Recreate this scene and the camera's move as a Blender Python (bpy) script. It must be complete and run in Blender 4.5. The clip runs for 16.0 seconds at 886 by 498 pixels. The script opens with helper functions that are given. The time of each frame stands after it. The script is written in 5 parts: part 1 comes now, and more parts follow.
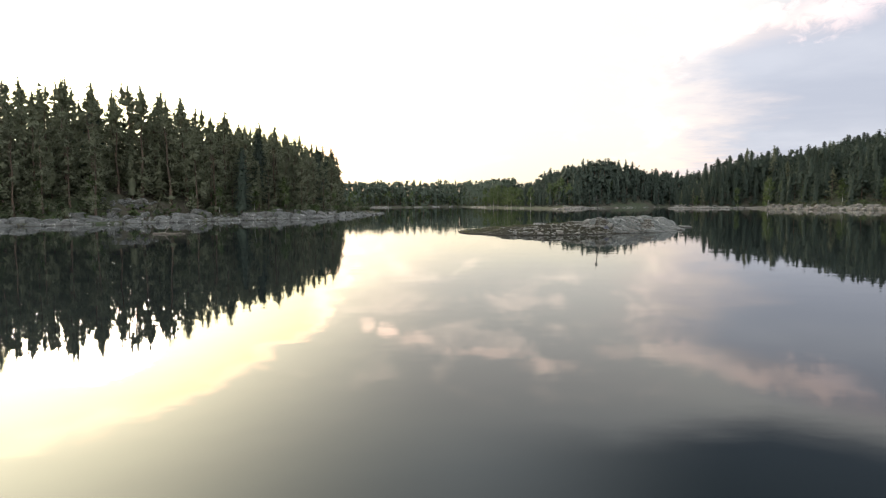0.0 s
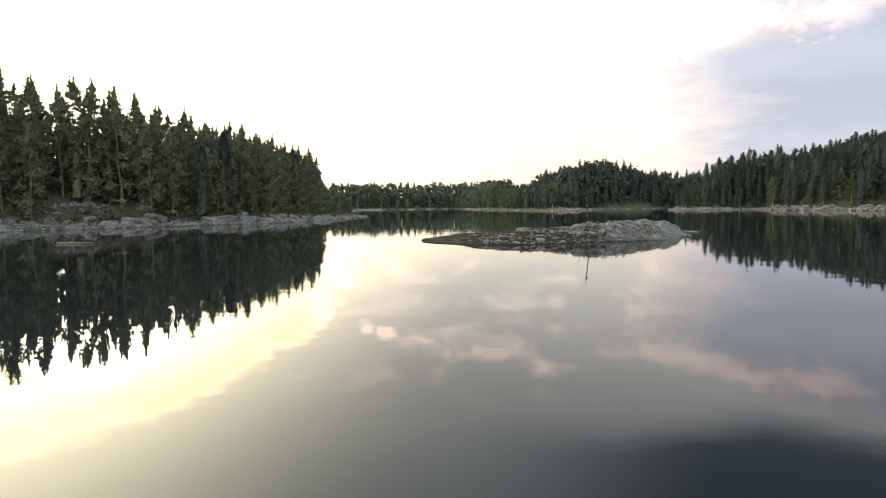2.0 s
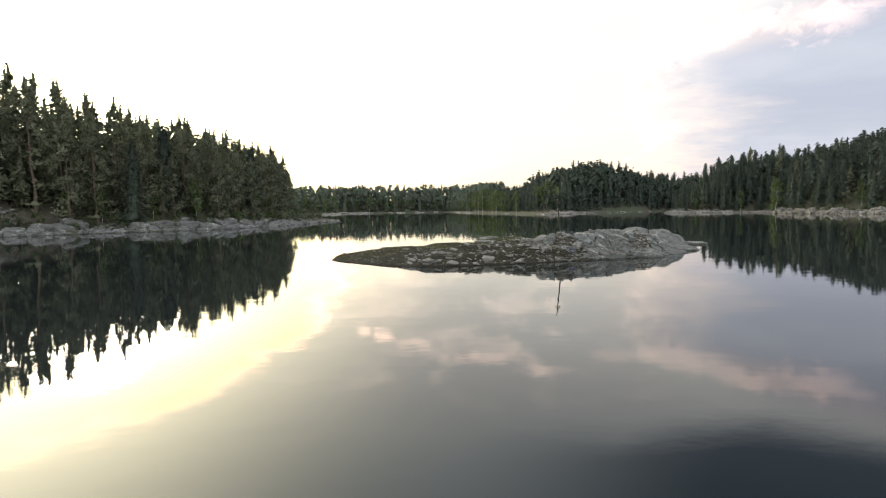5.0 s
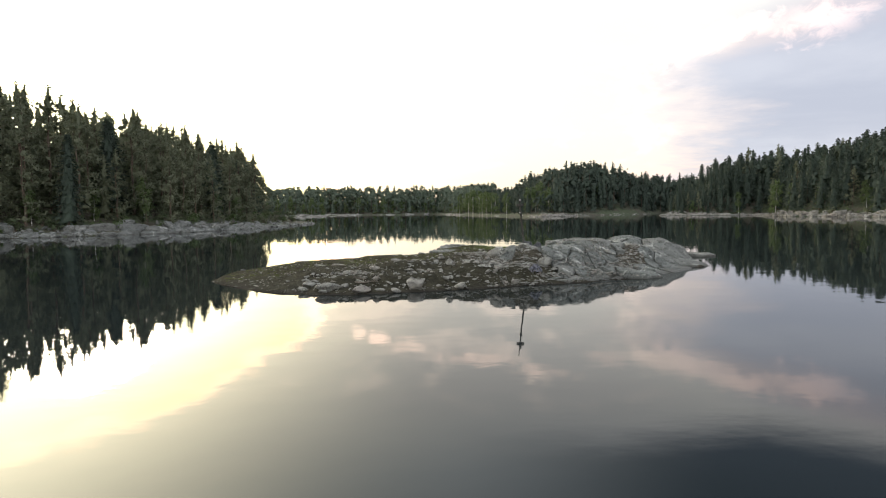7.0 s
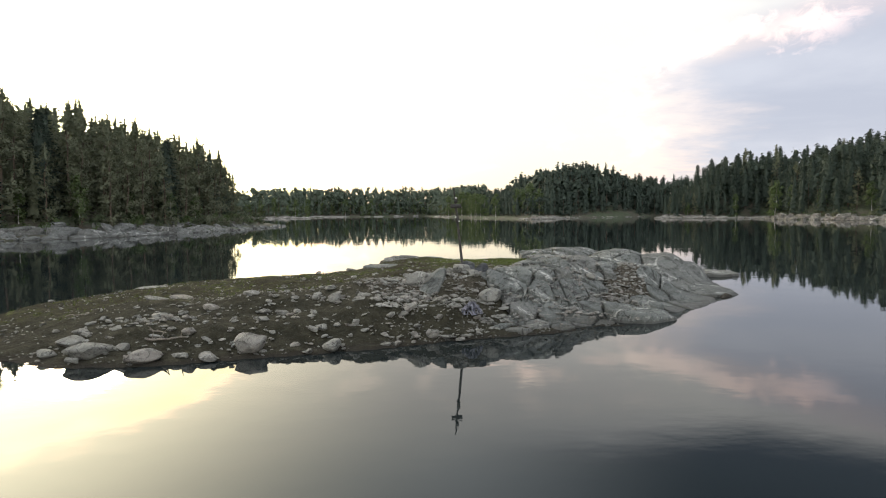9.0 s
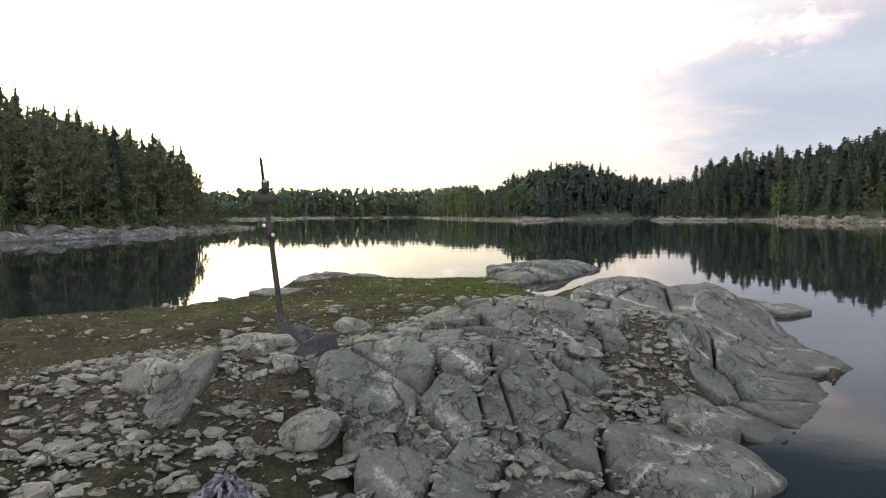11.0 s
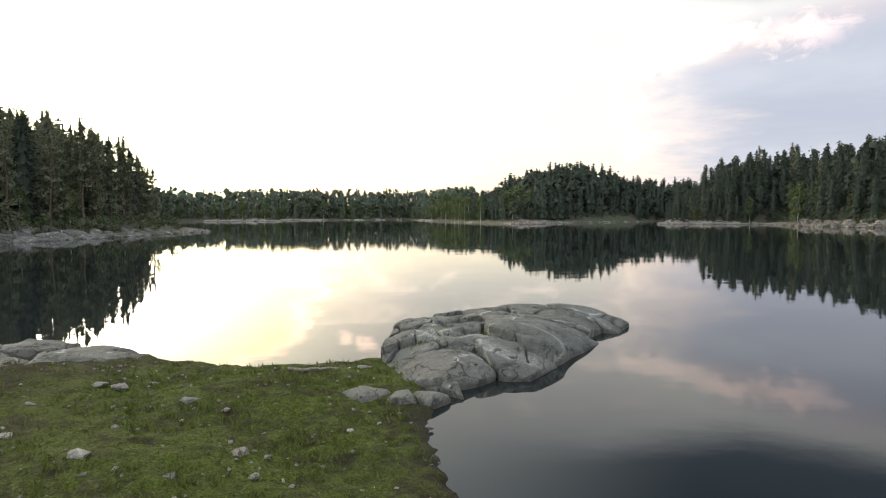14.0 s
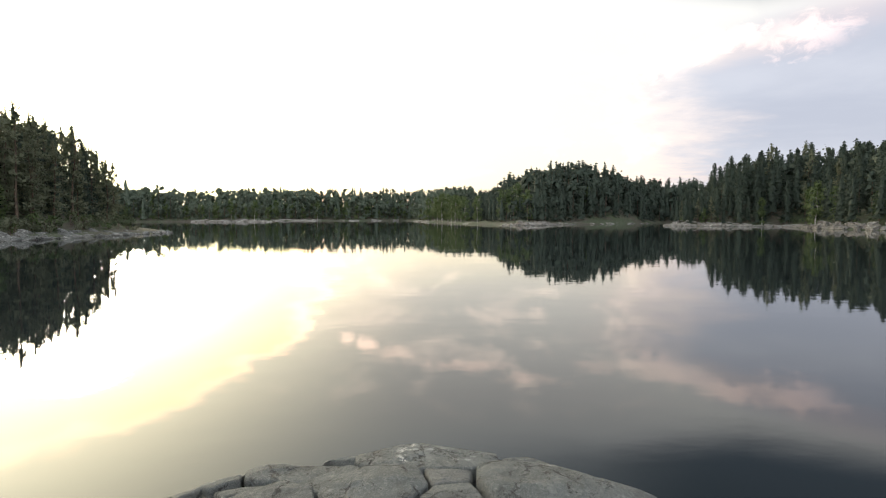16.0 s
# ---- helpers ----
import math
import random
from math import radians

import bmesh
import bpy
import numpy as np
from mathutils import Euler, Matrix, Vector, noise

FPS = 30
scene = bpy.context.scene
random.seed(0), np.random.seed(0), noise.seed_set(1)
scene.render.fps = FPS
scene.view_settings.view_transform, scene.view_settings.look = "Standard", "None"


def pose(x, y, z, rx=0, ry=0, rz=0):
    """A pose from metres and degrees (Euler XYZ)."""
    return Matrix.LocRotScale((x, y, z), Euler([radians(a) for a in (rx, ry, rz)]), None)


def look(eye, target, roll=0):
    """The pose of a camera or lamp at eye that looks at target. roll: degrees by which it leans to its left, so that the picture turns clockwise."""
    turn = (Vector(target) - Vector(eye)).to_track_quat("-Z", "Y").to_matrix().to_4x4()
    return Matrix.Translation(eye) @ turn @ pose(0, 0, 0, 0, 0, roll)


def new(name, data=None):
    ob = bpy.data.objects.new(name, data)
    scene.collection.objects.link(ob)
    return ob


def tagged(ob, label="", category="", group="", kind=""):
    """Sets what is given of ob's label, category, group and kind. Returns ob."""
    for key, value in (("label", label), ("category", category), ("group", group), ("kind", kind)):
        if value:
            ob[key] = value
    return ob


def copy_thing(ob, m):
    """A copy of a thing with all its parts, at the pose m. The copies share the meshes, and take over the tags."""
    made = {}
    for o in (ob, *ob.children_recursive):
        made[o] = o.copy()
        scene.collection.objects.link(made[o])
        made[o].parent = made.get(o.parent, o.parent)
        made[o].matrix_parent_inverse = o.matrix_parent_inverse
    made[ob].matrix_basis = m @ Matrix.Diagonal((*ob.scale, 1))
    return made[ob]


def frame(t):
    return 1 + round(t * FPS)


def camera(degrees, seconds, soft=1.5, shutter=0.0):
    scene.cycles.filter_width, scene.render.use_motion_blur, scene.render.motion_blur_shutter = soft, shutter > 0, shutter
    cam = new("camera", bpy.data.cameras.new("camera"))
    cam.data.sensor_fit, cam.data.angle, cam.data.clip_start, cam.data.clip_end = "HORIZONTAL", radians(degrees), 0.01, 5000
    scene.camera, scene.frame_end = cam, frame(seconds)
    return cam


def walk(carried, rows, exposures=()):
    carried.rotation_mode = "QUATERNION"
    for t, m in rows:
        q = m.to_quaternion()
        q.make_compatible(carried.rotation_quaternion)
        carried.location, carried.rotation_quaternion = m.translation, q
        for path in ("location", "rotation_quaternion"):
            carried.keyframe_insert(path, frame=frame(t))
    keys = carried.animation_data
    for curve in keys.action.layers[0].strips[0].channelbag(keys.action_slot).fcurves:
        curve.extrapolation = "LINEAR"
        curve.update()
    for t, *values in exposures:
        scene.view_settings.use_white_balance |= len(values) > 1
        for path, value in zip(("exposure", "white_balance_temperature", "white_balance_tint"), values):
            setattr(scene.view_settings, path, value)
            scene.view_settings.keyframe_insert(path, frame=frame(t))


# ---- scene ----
cam = camera(70.0, 16.0, soft=1.05, shutter=0.04)
PATH = [
    (0.0, look((2.696, -0.662, 3.068), (3.073, 9.305, 2.344), -0.36)),
    (0.5, look((3.608, 2.187, 3.074), (3.988, 12.155, 2.366), -0.45)),
    (1.0, look((4.543, 4.942, 3.077), (4.929, 14.909, 2.372), -0.51)),
    (1.5, look((5.521, 7.582, 3.080), (5.911, 17.550, 2.377), -0.56)),
    (2.0, look((6.523, 10.109, 3.081), (6.916, 20.077, 2.389), -0.59)),
    (2.5, look((7.492, 12.534, 3.082), (7.889, 22.503, 2.399), -0.61)),
    (3.0, look((8.370, 14.892, 3.083), (8.773, 24.861, 2.403), -0.63)),
    (3.5, look((9.191, 17.235, 3.083), (9.602, 27.204, 2.408), -0.64)),
    (4.0, look((10.049, 19.605, 3.084), (10.470, 29.574, 2.418), -0.65)),
    (4.5, look((10.973, 21.991, 3.084), (11.404, 31.961, 2.431), -0.66)),
    (5.0, look((12.006, 24.363, 3.085), (12.446, 34.332, 2.441), -0.68)),
    (5.5, look((13.029, 26.765, 3.085), (13.474, 36.735, 2.453), -0.68)),
    (6.0, look((13.973, 29.246, 3.086), (14.436, 39.216, 2.461), -0.65)),
    (6.5, look((14.902, 31.764, 3.089), (15.392, 41.733, 2.465), -0.61)),
    (7.0, look((15.821, 34.314, 3.093), (16.337, 44.281, 2.477), -0.56)),
    (7.5, look((16.740, 36.865, 3.099), (17.284, 46.832, 2.493), -0.51)),
    (8.0, look((17.647, 39.437, 3.104), (18.217, 49.403, 2.508), -0.47)),
    (8.5, look((18.531, 42.020, 3.106), (19.126, 51.985, 2.516), -0.44)),
    (9.0, look((19.392, 44.605, 3.106), (20.009, 54.569, 2.519), -0.41)),
    (9.5, look((20.239, 47.213, 3.104), (20.878, 57.175, 2.518), -0.38)),
    (10.0, look((21.079, 49.853, 3.101), (21.741, 59.814, 2.518), -0.35)),
    (10.5, look((21.926, 52.556, 3.098), (22.613, 62.515, 2.521), -0.31)),
    (11.0, look((22.734, 55.265, 3.094), (23.435, 65.224, 2.524), -0.27)),
    (11.5, look((23.514, 57.983, 3.089), (24.218, 67.942, 2.531), -0.23)),
    (12.0, look((24.268, 60.715, 3.080), (24.970, 70.675, 2.536), -0.19)),
    (12.5, look((25.013, 63.457, 3.065), (25.720, 73.418, 2.536), -0.15)),
    (13.0, look((25.760, 66.217, 3.044), (26.471, 76.177, 2.517), -0.12)),
    (13.5, look((26.509, 69.002, 3.017), (27.217, 78.963, 2.484), -0.09)),
    (14.0, look((27.266, 71.828, 2.987), (27.972, 81.789, 2.457), -0.05)),
    (14.5, look((28.048, 74.695, 2.954), (28.750, 84.656, 2.432), -0.01)),
    (15.0, look((28.874, 77.585, 2.919), (29.564, 87.547, 2.398), 0.04)),
    (15.5, look((29.752, 80.481, 2.884), (30.437, 90.444, 2.365), 0.08)),
    (16.0, look((30.672, 83.378, 2.850), (31.353, 93.342, 2.337), 0.13)),
]
walk(cam, PATH)

# ---- sky, sun and exposure ----
SUN_AZ, SUN_EL = -27.0, 7.0            # degrees right of +y, degrees above the horizon
world = bpy.data.worlds.new("evening_sky")
scene.world = world
world.use_nodes = True
WT = world.node_tree
WT.nodes.clear()


class Graph:
    """Short calls for a node tree."""

    def __init__(self, tree):
        self.t = tree

    def node(self, kind):
        return self.t.nodes.new(kind)

    def plug(self, socket, value):
        if isinstance(value, bpy.types.NodeSocket):
            self.t.links.new(value, socket)
        elif value is not None:
            socket.default_value = value

    def m(self, op, a, b=None, c=None, clamp=False):
        n = self.node("ShaderNodeMath")
        n.operation, n.use_clamp = op, clamp
        for s, v in zip(n.inputs, (a, b, c)):
            self.plug(s, v)
        return n.outputs[0]

    def vm(self, op, a, b=None, scale=None):
        n = self.node("ShaderNodeVectorMath")
        n.operation = op
        self.plug(n.inputs[0], a)
        if b is not None:
            self.plug(n.inputs[1], b)
        if scale is not None:
            self.plug(n.inputs["Scale"], scale)
        return n.outputs["Value"] if op in ("LENGTH", "DISTANCE", "DOT_PRODUCT") else n.outputs[0]

    def step(self, x, lo, hi):
        n = self.node("ShaderNodeMapRange")
        n.interpolation_type = "SMOOTHSTEP"
        for s, v in zip(n.inputs, (x, lo, hi, 0.0, 1.0)):
            self.plug(s, v)
        return n.outputs[0]

    def mix(self, fac, a, b, mode="MIX"):
        n = self.node("ShaderNodeMix")
        n.data_type, n.blend_type = "RGBA", mode
        self.plug(n.inputs[0], fac)
        self.plug(n.inputs[6], (*a, 1) if isinstance(a, tuple) and len(a) == 3 else a)
        self.plug(n.inputs[7], (*b, 1) if isinstance(b, tuple) and len(b) == 3 else b)
        return n.outputs[2]

    def noise(self, vec, scale, detail=4.0, rough=0.55, dist=0.0):
        n = self.node("ShaderNodeTexNoise")
        self.plug(n.inputs["Vector"], vec)
        for k, v in (("Scale", scale), ("Detail", detail), ("Roughness", rough), ("Distortion", dist)):
            n.inputs[k].default_value = v
        return n.outputs[0]

    def voronoi(self, vec, scale, feature="F1", out=0):
        n = self.node("ShaderNodeTexVoronoi")
        n.feature = feature
        self.plug(n.inputs["Vector"], vec)
        n.inputs["Scale"].default_value = scale
        return n.outputs[out]

    def ramp(self, fac, stops):
        n = self.node("ShaderNodeValToRGB")
        while len(n.color_ramp.elements) < len(stops):
            n.color_ramp.elements.new(0.5)
        for e, (p, c) in zip(n.color_ramp.elements, stops):
            e.position, e.color = p, (*c, 1)
        self.plug(n.inputs[0], fac)
        return n.outputs[0]

    def xyz(self, x, y, z):
        n = self.node("ShaderNodeCombineXYZ")
        for s, v in zip(n.inputs, (x, y, z)):
            self.plug(s, v)
        return n.outputs[0]


def build_sky():
    g = Graph(WT)
    way = g.node("ShaderNodeTexCoord").outputs["Generated"]
    sep = g.node("ShaderNodeSeparateXYZ")
    g.plug(sep.inputs[0], g.vm("NORMALIZE", way))
    x, y, z = sep.outputs
    az = g.m("MULTIPLY", g.m("ARCTAN2", x, y), 57.2958)
    el = g.m("MULTIPLY", g.m("ARCSINE", z), 57.2958)
    # a cloud layer seen in perspective, to break up all the edges
    lift = g.m("ADD", g.m("ABSOLUTE", z), 0.12)
    flat = g.xyz(g.m("DIVIDE", x, lift), g.m("DIVIDE", y, lift), 0.0)
    puff = g.m("SUBTRACT", g.noise(flat, 1.1, 6.0, 0.55, 0.3), 0.5)
    fine = g.m("SUBTRACT", g.noise(flat, 4.0, 5.0, 0.6), 0.5)
    azw = g.m("ADD", az, g.m("ADD", g.m("MULTIPLY", puff, 14.0), g.m("MULTIPLY", fine, 6.0)))
    elw = g.m("ADD", el, g.m("ADD", g.m("MULTIPLY", puff, -5.0), g.m("MULTIPLY", fine, 3.0)))
    # clear evening sky under everything
    sky = g.node("ShaderNodeTexSky")
    sky.sky_type = "NISHITA"
    sky.sun_disc = False
    sky.sun_elevation, sky.sun_rotation = radians(SUN_EL), radians(SUN_AZ)
    sky.air_density, sky.dust_density = 1.0, 1.5
    base = g.vm("SCALE", sky.outputs[0], scale=SKY_STRENGTH)
    # thin high cloud that covers most of it
    veil = g.ramp(g.m("DIVIDE", g.m("MAXIMUM", el, 0.0), 90.0), [
        (0.0, (1.06, 0.95, 0.74)), (0.08, (1.08, 1.02, 0.90)), (0.175, (1.02, 0.985, 0.93)),
        (0.26, (0.84, 0.90, 0.94)), (0.5, (0.86, 0.92, 0.98)), (1.0, (0.88, 0.91, 0.98))])
    # a gap of clear blue sky above the cloud bank ahead
    lean = g.m("MULTIPLY", g.m("MINIMUM", g.m("MAXIMUM", g.m("SUBTRACT", az, 18.0), 0.0), 12.0), 0.2)
    clear = g.m("MULTIPLY", g.step(g.m("ADD", g.m("ADD", el, lean), g.m("MULTIPLY", puff, 2.0)), 18.2, 21.8), g.step(el, 62.0, 38.0))
    clear = g.m("MULTIPLY", clear, g.m("MULTIPLY", g.step(az, 2.0, 28.0), g.step(az, 110.0, 70.0)))
    veil = g.mix(g.m("MULTIPLY", clear, 0.94), veil, g.mix(g.step(el, 18.0, 26.0), (0.020, 0.034, 0.085), (0.003, 0.010, 0.046)))
    # unseen sky opposite the sunset, brightened up to 2.25 times to fill forest fronts
    veil = g.vm("SCALE", veil, scale=g.m("ADD", 1.0, g.m("MULTIPLY", g.m("MULTIPLY", g.step(g.m("ABSOLUTE", az), 70.0, 150.0), g.step(el, 75.0, 30.0)), 1.25)))
    col = g.vm("ADD", base, veil)
    # bank of yellow sky below a slanting edge of cloud
    top = g.m("SUBTRACT", 19.6, g.m("MULTIPLY", g.m("EXPONENT", g.m("DIVIDE", g.m("ADD", azw, 8.0), 12.0)), 9.6))
    inside = g.m("MULTIPLY", g.step(g.m("SUBTRACT", top, elw), -0.6, 1.6), g.step(azw, -5.5, -9.5))
    inside = g.m("MULTIPLY", inside, g.step(az, -75.0, -45.0))
    col = g.mix(g.m("MULTIPLY", inside, 0.9), col, (2.55, 2.15, 1.12))
    rim = g.m("MULTIPLY", g.m("MULTIPLY", inside, g.m("SUBTRACT", 1.0, inside)), 4.0)
    col = g.vm("ADD", col, g.vm("SCALE", (1.0, 0.42, 0.28), scale=g.m("MULTIPLY", rim, 1.6)))
    # broad glow round the hidden sun, and its core
    for a, e, w, h, s, tint in ((-39.0, 13.0, 23.0, 30.0, 5.6, (1.0, 0.90, 0.58)), (-24.0, 5.0, 8.0, 6.5, 2.3, (1.0, 0.94, 0.72)), (-3.5, 7.0, 4.5, 4.5, 0.42, (1.0, 0.60, 0.40))):
        u, v = g.m("DIVIDE", g.m("SUBTRACT", az, a), w), g.m("DIVIDE", g.m("SUBTRACT", el, e), h)
        glow = g.m("EXPONENT", g.m("MULTIPLY", g.m("ADD", g.m("MULTIPLY", u, u), g.m("MULTIPLY", v, v)), -1.0))
        col = g.vm("ADD", col, g.vm("SCALE", tint, scale=g.m("MULTIPLY", glow, s)))
    # grey-lavender cloud bank to the right of the glow
    edge = g.m("ADD", 21.5, g.m("MULTIPLY", g.m("MAXIMUM", g.m("SUBTRACT", elw, 11.0), 0.0), 2.6))
    bank = g.step(g.m("SUBTRACT", azw, edge), -7.0, 8.0)
    upper = g.step(el, 17.6, 14.8)
    brim = g.m("MULTIPLY", g.m("MULTIPLY", g.m("MULTIPLY", bank, g.m("SUBTRACT", 1.0, bank)), 4.0), g.step(elw, 14.0, 8.0))
    bank = g.m("MULTIPLY", bank, g.m("MULTIPLY", g.step(az, 150.0, 90.0), upper))
    grey = g.mix(g.step(puff, -0.2, 0.25), (0.50, 0.55, 0.69), (0.66, 0.70, 0.82))
    col = g.mix(g.m("MULTIPLY", bank, 0.88), col, grey)
    col = g.vm("ADD", col, g.vm("SCALE", (0.26, 0.13, 0.07), scale=brim))
    # rosy upper rim of the bank
    rosy = g.m("SUBTRACT", g.m("SUBTRACT", elw, 11.6), g.m("MULTIPLY", g.m("SUBTRACT", az, 22.0), 0.24))
    rosy = g.m("MULTIPLY", g.m("EXPONENT", g.m("MULTIPLY", g.m("MULTIPLY", rosy, rosy), -0.7)), g.m("MULTIPLY", g.step(az, 24.0, 29.0), g.step(az, 44.0, 37.0)))
    col = g.mix(g.m("MULTIPLY", rosy, 0.26), col, (1.06, 0.80, 0.76))
    # greyer underside of cloud over the middle
    mid = g.m("MULTIPLY", g.step(g.m("ABSOLUTE", g.m("SUBTRACT", azw, 10.0)), 20.0, 6.0), g.m("MULTIPLY", g.step(elw, 3.0, 8.0), g.step(elw, 22.0, 15.0)))
    col = g.mix(g.m("MULTIPLY", mid, 0.45), col, (1.00, 0.97, 0.95))
    # soft mottling of the cloud
    soft = g.noise(g.xyz(g.m("DIVIDE", az, 6.0), g.m("DIVIDE", el, 2.8), 2.0), 1.0, 6, 0.62, 0.4)
    lit = g.m("MULTIPLY", g.step(soft, 0.48, 0.70), g.m("MULTIPLY", g.step(el, 2.0, 6.0), g.step(el, 19.0, 14.0)))
    col = g.vm("ADD", col, g.vm("SCALE", (0.62, 0.44, 0.33), scale=g.m("MULTIPLY", lit, g.step(g.m("ABSOLUTE", g.m("SUBTRACT", az, 4.0)), 24.0, 12.0))))
    curl = g.m("SUBTRACT", g.noise(g.xyz(az, g.m("MULTIPLY", el, 1.6), 5.0), 0.55, 6, 0.62, 0.5), 0.5)
    # sunlit pink puffs: azimuth, elevation, half width, half height, strength
    for a, e, w, h, s in ((-4.8, 10.9, 0.7, 0.5, 1.5), (-3.0, 11.5, 0.9, 0.55, 1.8), (-0.5, 12.3, 1.6, 0.6, 0.8), (6.0, 13.4, 3.2, 0.45, 0.7),
                          (12.0, 14.5, 2.8, 0.45, 0.5), (17.5, 13.0, 1.6, 0.7, 0.35), (22.0, 12.6, 2.4, 1.0, 0.55), (25.2, 13.4, 2.2, 0.9, 0.50), (28.4, 14.2, 2.0, 0.8, 0.60), (33.5, 14.0, 2.6, 1.2, 0.50)):
        du = g.m("DIVIDE", g.m("SUBTRACT", g.m("ADD", az, g.m("MULTIPLY", curl, 2.6 * w)), a), w)
        dv = g.m("DIVIDE", g.m("SUBTRACT", g.m("ADD", el, g.m("MULTIPLY", curl, 3.4 * h)), e), h)
        r = g.m("SQRT", g.m("ADD", g.m("MULTIPLY", du, du), g.m("MULTIPLY", dv, dv)))
        col = g.vm("ADD", col, g.vm("SCALE", (1.0, 0.62, 0.45), scale=g.m("MULTIPLY", g.step(r, 1.5, 0.3), s)))
    out = g.node("ShaderNodeBackground")
    g.plug(out.inputs[0], col)
    out.inputs[1].default_value = 1.0
    g.plug(g.node("ShaderNodeOutputWorld").inputs[0], out.outputs[0])


SKY_STRENGTH = 0.03
build_sky()
sun = new("sun", bpy.data.lights.new("sun", "SUN"))
sun.data.energy, sun.data.angle, sun.data.color = 1.5, radians(14), (1.0, 0.86, 0.66)
sun_way = Vector((math.sin(radians(SUN_AZ)) * math.cos(radians(SUN_EL)), math.cos(radians(SUN_AZ)) * math.cos(radians(SUN_EL)), math.sin(radians(SUN_EL))))
sun.matrix_world = look(sun_way * 50, (0, 0, 0))
scene.view_settings.exposure = 0.0

# ---- materials ----


def material(name):
    mat = bpy.data.materials.new(name)
    mat.use_nodes = True
    g = Graph(mat.node_tree)
    b = mat.node_tree.nodes["Principled BSDF"]
    return mat, g, b


def bumped(g, b, height, strength, distance):
    n = g.node("ShaderNodeBump")
    n.inputs["Strength"].default_value, n.inputs["Distance"].default_value = strength, distance
    g.plug(n.inputs["Height"], height)
    g.plug(b.inputs["Normal"], n.outputs[0])


def rock_material(name, light, dark, warm, grain=1.0, veined=1.0):
    """Foliated granite: mineral grain, lichen, slanting bands, pale veins and dark hairline joints."""
    mat, g, b = material(name)
    p = g.node("ShaderNodeNewGeometry").outputs["Position"]
    k = min(1.0, light[1] / 0.22)
    own = g.node("ShaderNodeObjectInfo").outputs["Random"]
    rnd = g.m("FRACT", g.m("ADD", own, g.node("ShaderNodeNewGeometry").outputs["Random Per Island"]))
    big = g.noise(p, 0.9 * grain, 5, 0.6, 0.4)
    mid = g.noise(p, 6.0 * grain, 6, 0.7)
    speck = g.noise(p, 26.0 * grain, 4, 0.75)
    fine = g.noise(p, 90.0 * grain, 2, 0.7)
    c = g.mix(g.step(big, 0.32, 0.68), dark, light)
    c = g.mix(g.m("MULTIPLY", g.step(g.noise(p, 2.2 * grain, 4, 0.6, 1.0), 0.55, 0.70), 0.5), c, warm)
    c = g.mix(g.m("MULTIPLY", rnd, 0.5), c, g.mix(g.step(rnd, 0.55, 0.9), dark, warm))
    c = g.mix(g.m("MULTIPLY", g.step(speck, 0.54, 0.66), 0.42), c, (0.35 * k, 0.36 * k, 0.335 * k))
    c = g.mix(g.m("MULTIPLY", g.step(speck, 0.47, 0.35), 0.55), c, (0.075, 0.075, 0.070))
    c = g.mix(g.m("MULTIPLY", g.step(fine, 0.42, 0.62), 0.30), c, (0.36 * k, 0.36 * k, 0.34 * k))
    # rain-stained and lichen-grown patches
    c = g.mix(g.m("MULTIPLY", g.step(mid, 0.57, 0.68), 0.40), c, (0.32 * k, 0.335 * k, 0.305 * k))
    c = g.mix(g.m("MULTIPLY", g.step(mid, 0.44, 0.33), 0.60), c, (0.085, 0.085, 0.078))
    spot = g.m("ADD", g.voronoi(p, 5.5 * grain), g.m("MULTIPLY", g.m("SUBTRACT", speck, 0.5), 0.5))
    c = g.mix(g.m("MULTIPLY", g.step(spot, 0.24, 0.17), g.m("MULTIPLY", g.step(big, 0.45, 0.6), 0.6)), c, (0.47 * k, 0.48 * k, 0.45 * k))
    # slanting bands that run a little differently through each block
    turn = g.m("ADD", 0.5, g.m("MULTIPLY", own, 1.1))
    sep = g.node("ShaderNodeSeparateXYZ")
    g.plug(sep.inputs[0], g.vm("ADD", p, g.vm("SCALE", g.xyz(big, mid, mid), scale=0.35 / grain)))
    x, y, z = sep.outputs
    ca, sa = g.m("COSINE", turn), g.m("SINE", turn)
    along = g.m("ADD", g.m("MULTIPLY", x, ca), g.m("MULTIPLY", y, sa))
    across = g.m("ADD", g.m("SUBTRACT", g.m("MULTIPLY", y, ca), g.m("MULTIPLY", x, sa)), g.m("MULTIPLY", z, 0.7))
    grainy = g.xyz(g.m("MULTIPLY", along, 0.5), g.m("MULTIPLY", across, 5.0), z)
    layer = g.noise(grainy, 2.6 * grain, 5, 0.7)
    c = g.mix(g.m("MULTIPLY", g.step(layer, 0.52, 0.64), 0.5), c, dark)
    c = g.mix(g.m("MULTIPLY", g.step(layer, 0.46, 0.34), 0.35), c, (0.31 * k, 0.312 * k, 0.285 * k))
    slit = g.m("ABSOLUTE", g.m("SUBTRACT", g.noise(grainy, 1.1 * grain, 3, 0.5), 0.5))
    slit = g.m("MULTIPLY", g.step(slit, 0.010, 0.003), g.step(g.noise(p, 1.7 * grain, 2, 0.5), 0.46, 0.54))
    c = g.mix(g.m("MULTIPLY", slit, 0.8), c, (0.035, 0.033, 0.029))
    # quartz veins and hairline joints
    wv = g.vm("ADD", p, g.vm("SCALE", g.xyz(mid, big, fine), scale=0.5 / grain))
    vein = g.step(g.voronoi(wv, 0.62 * grain, "DISTANCE_TO_EDGE"), 0.022, 0.007)
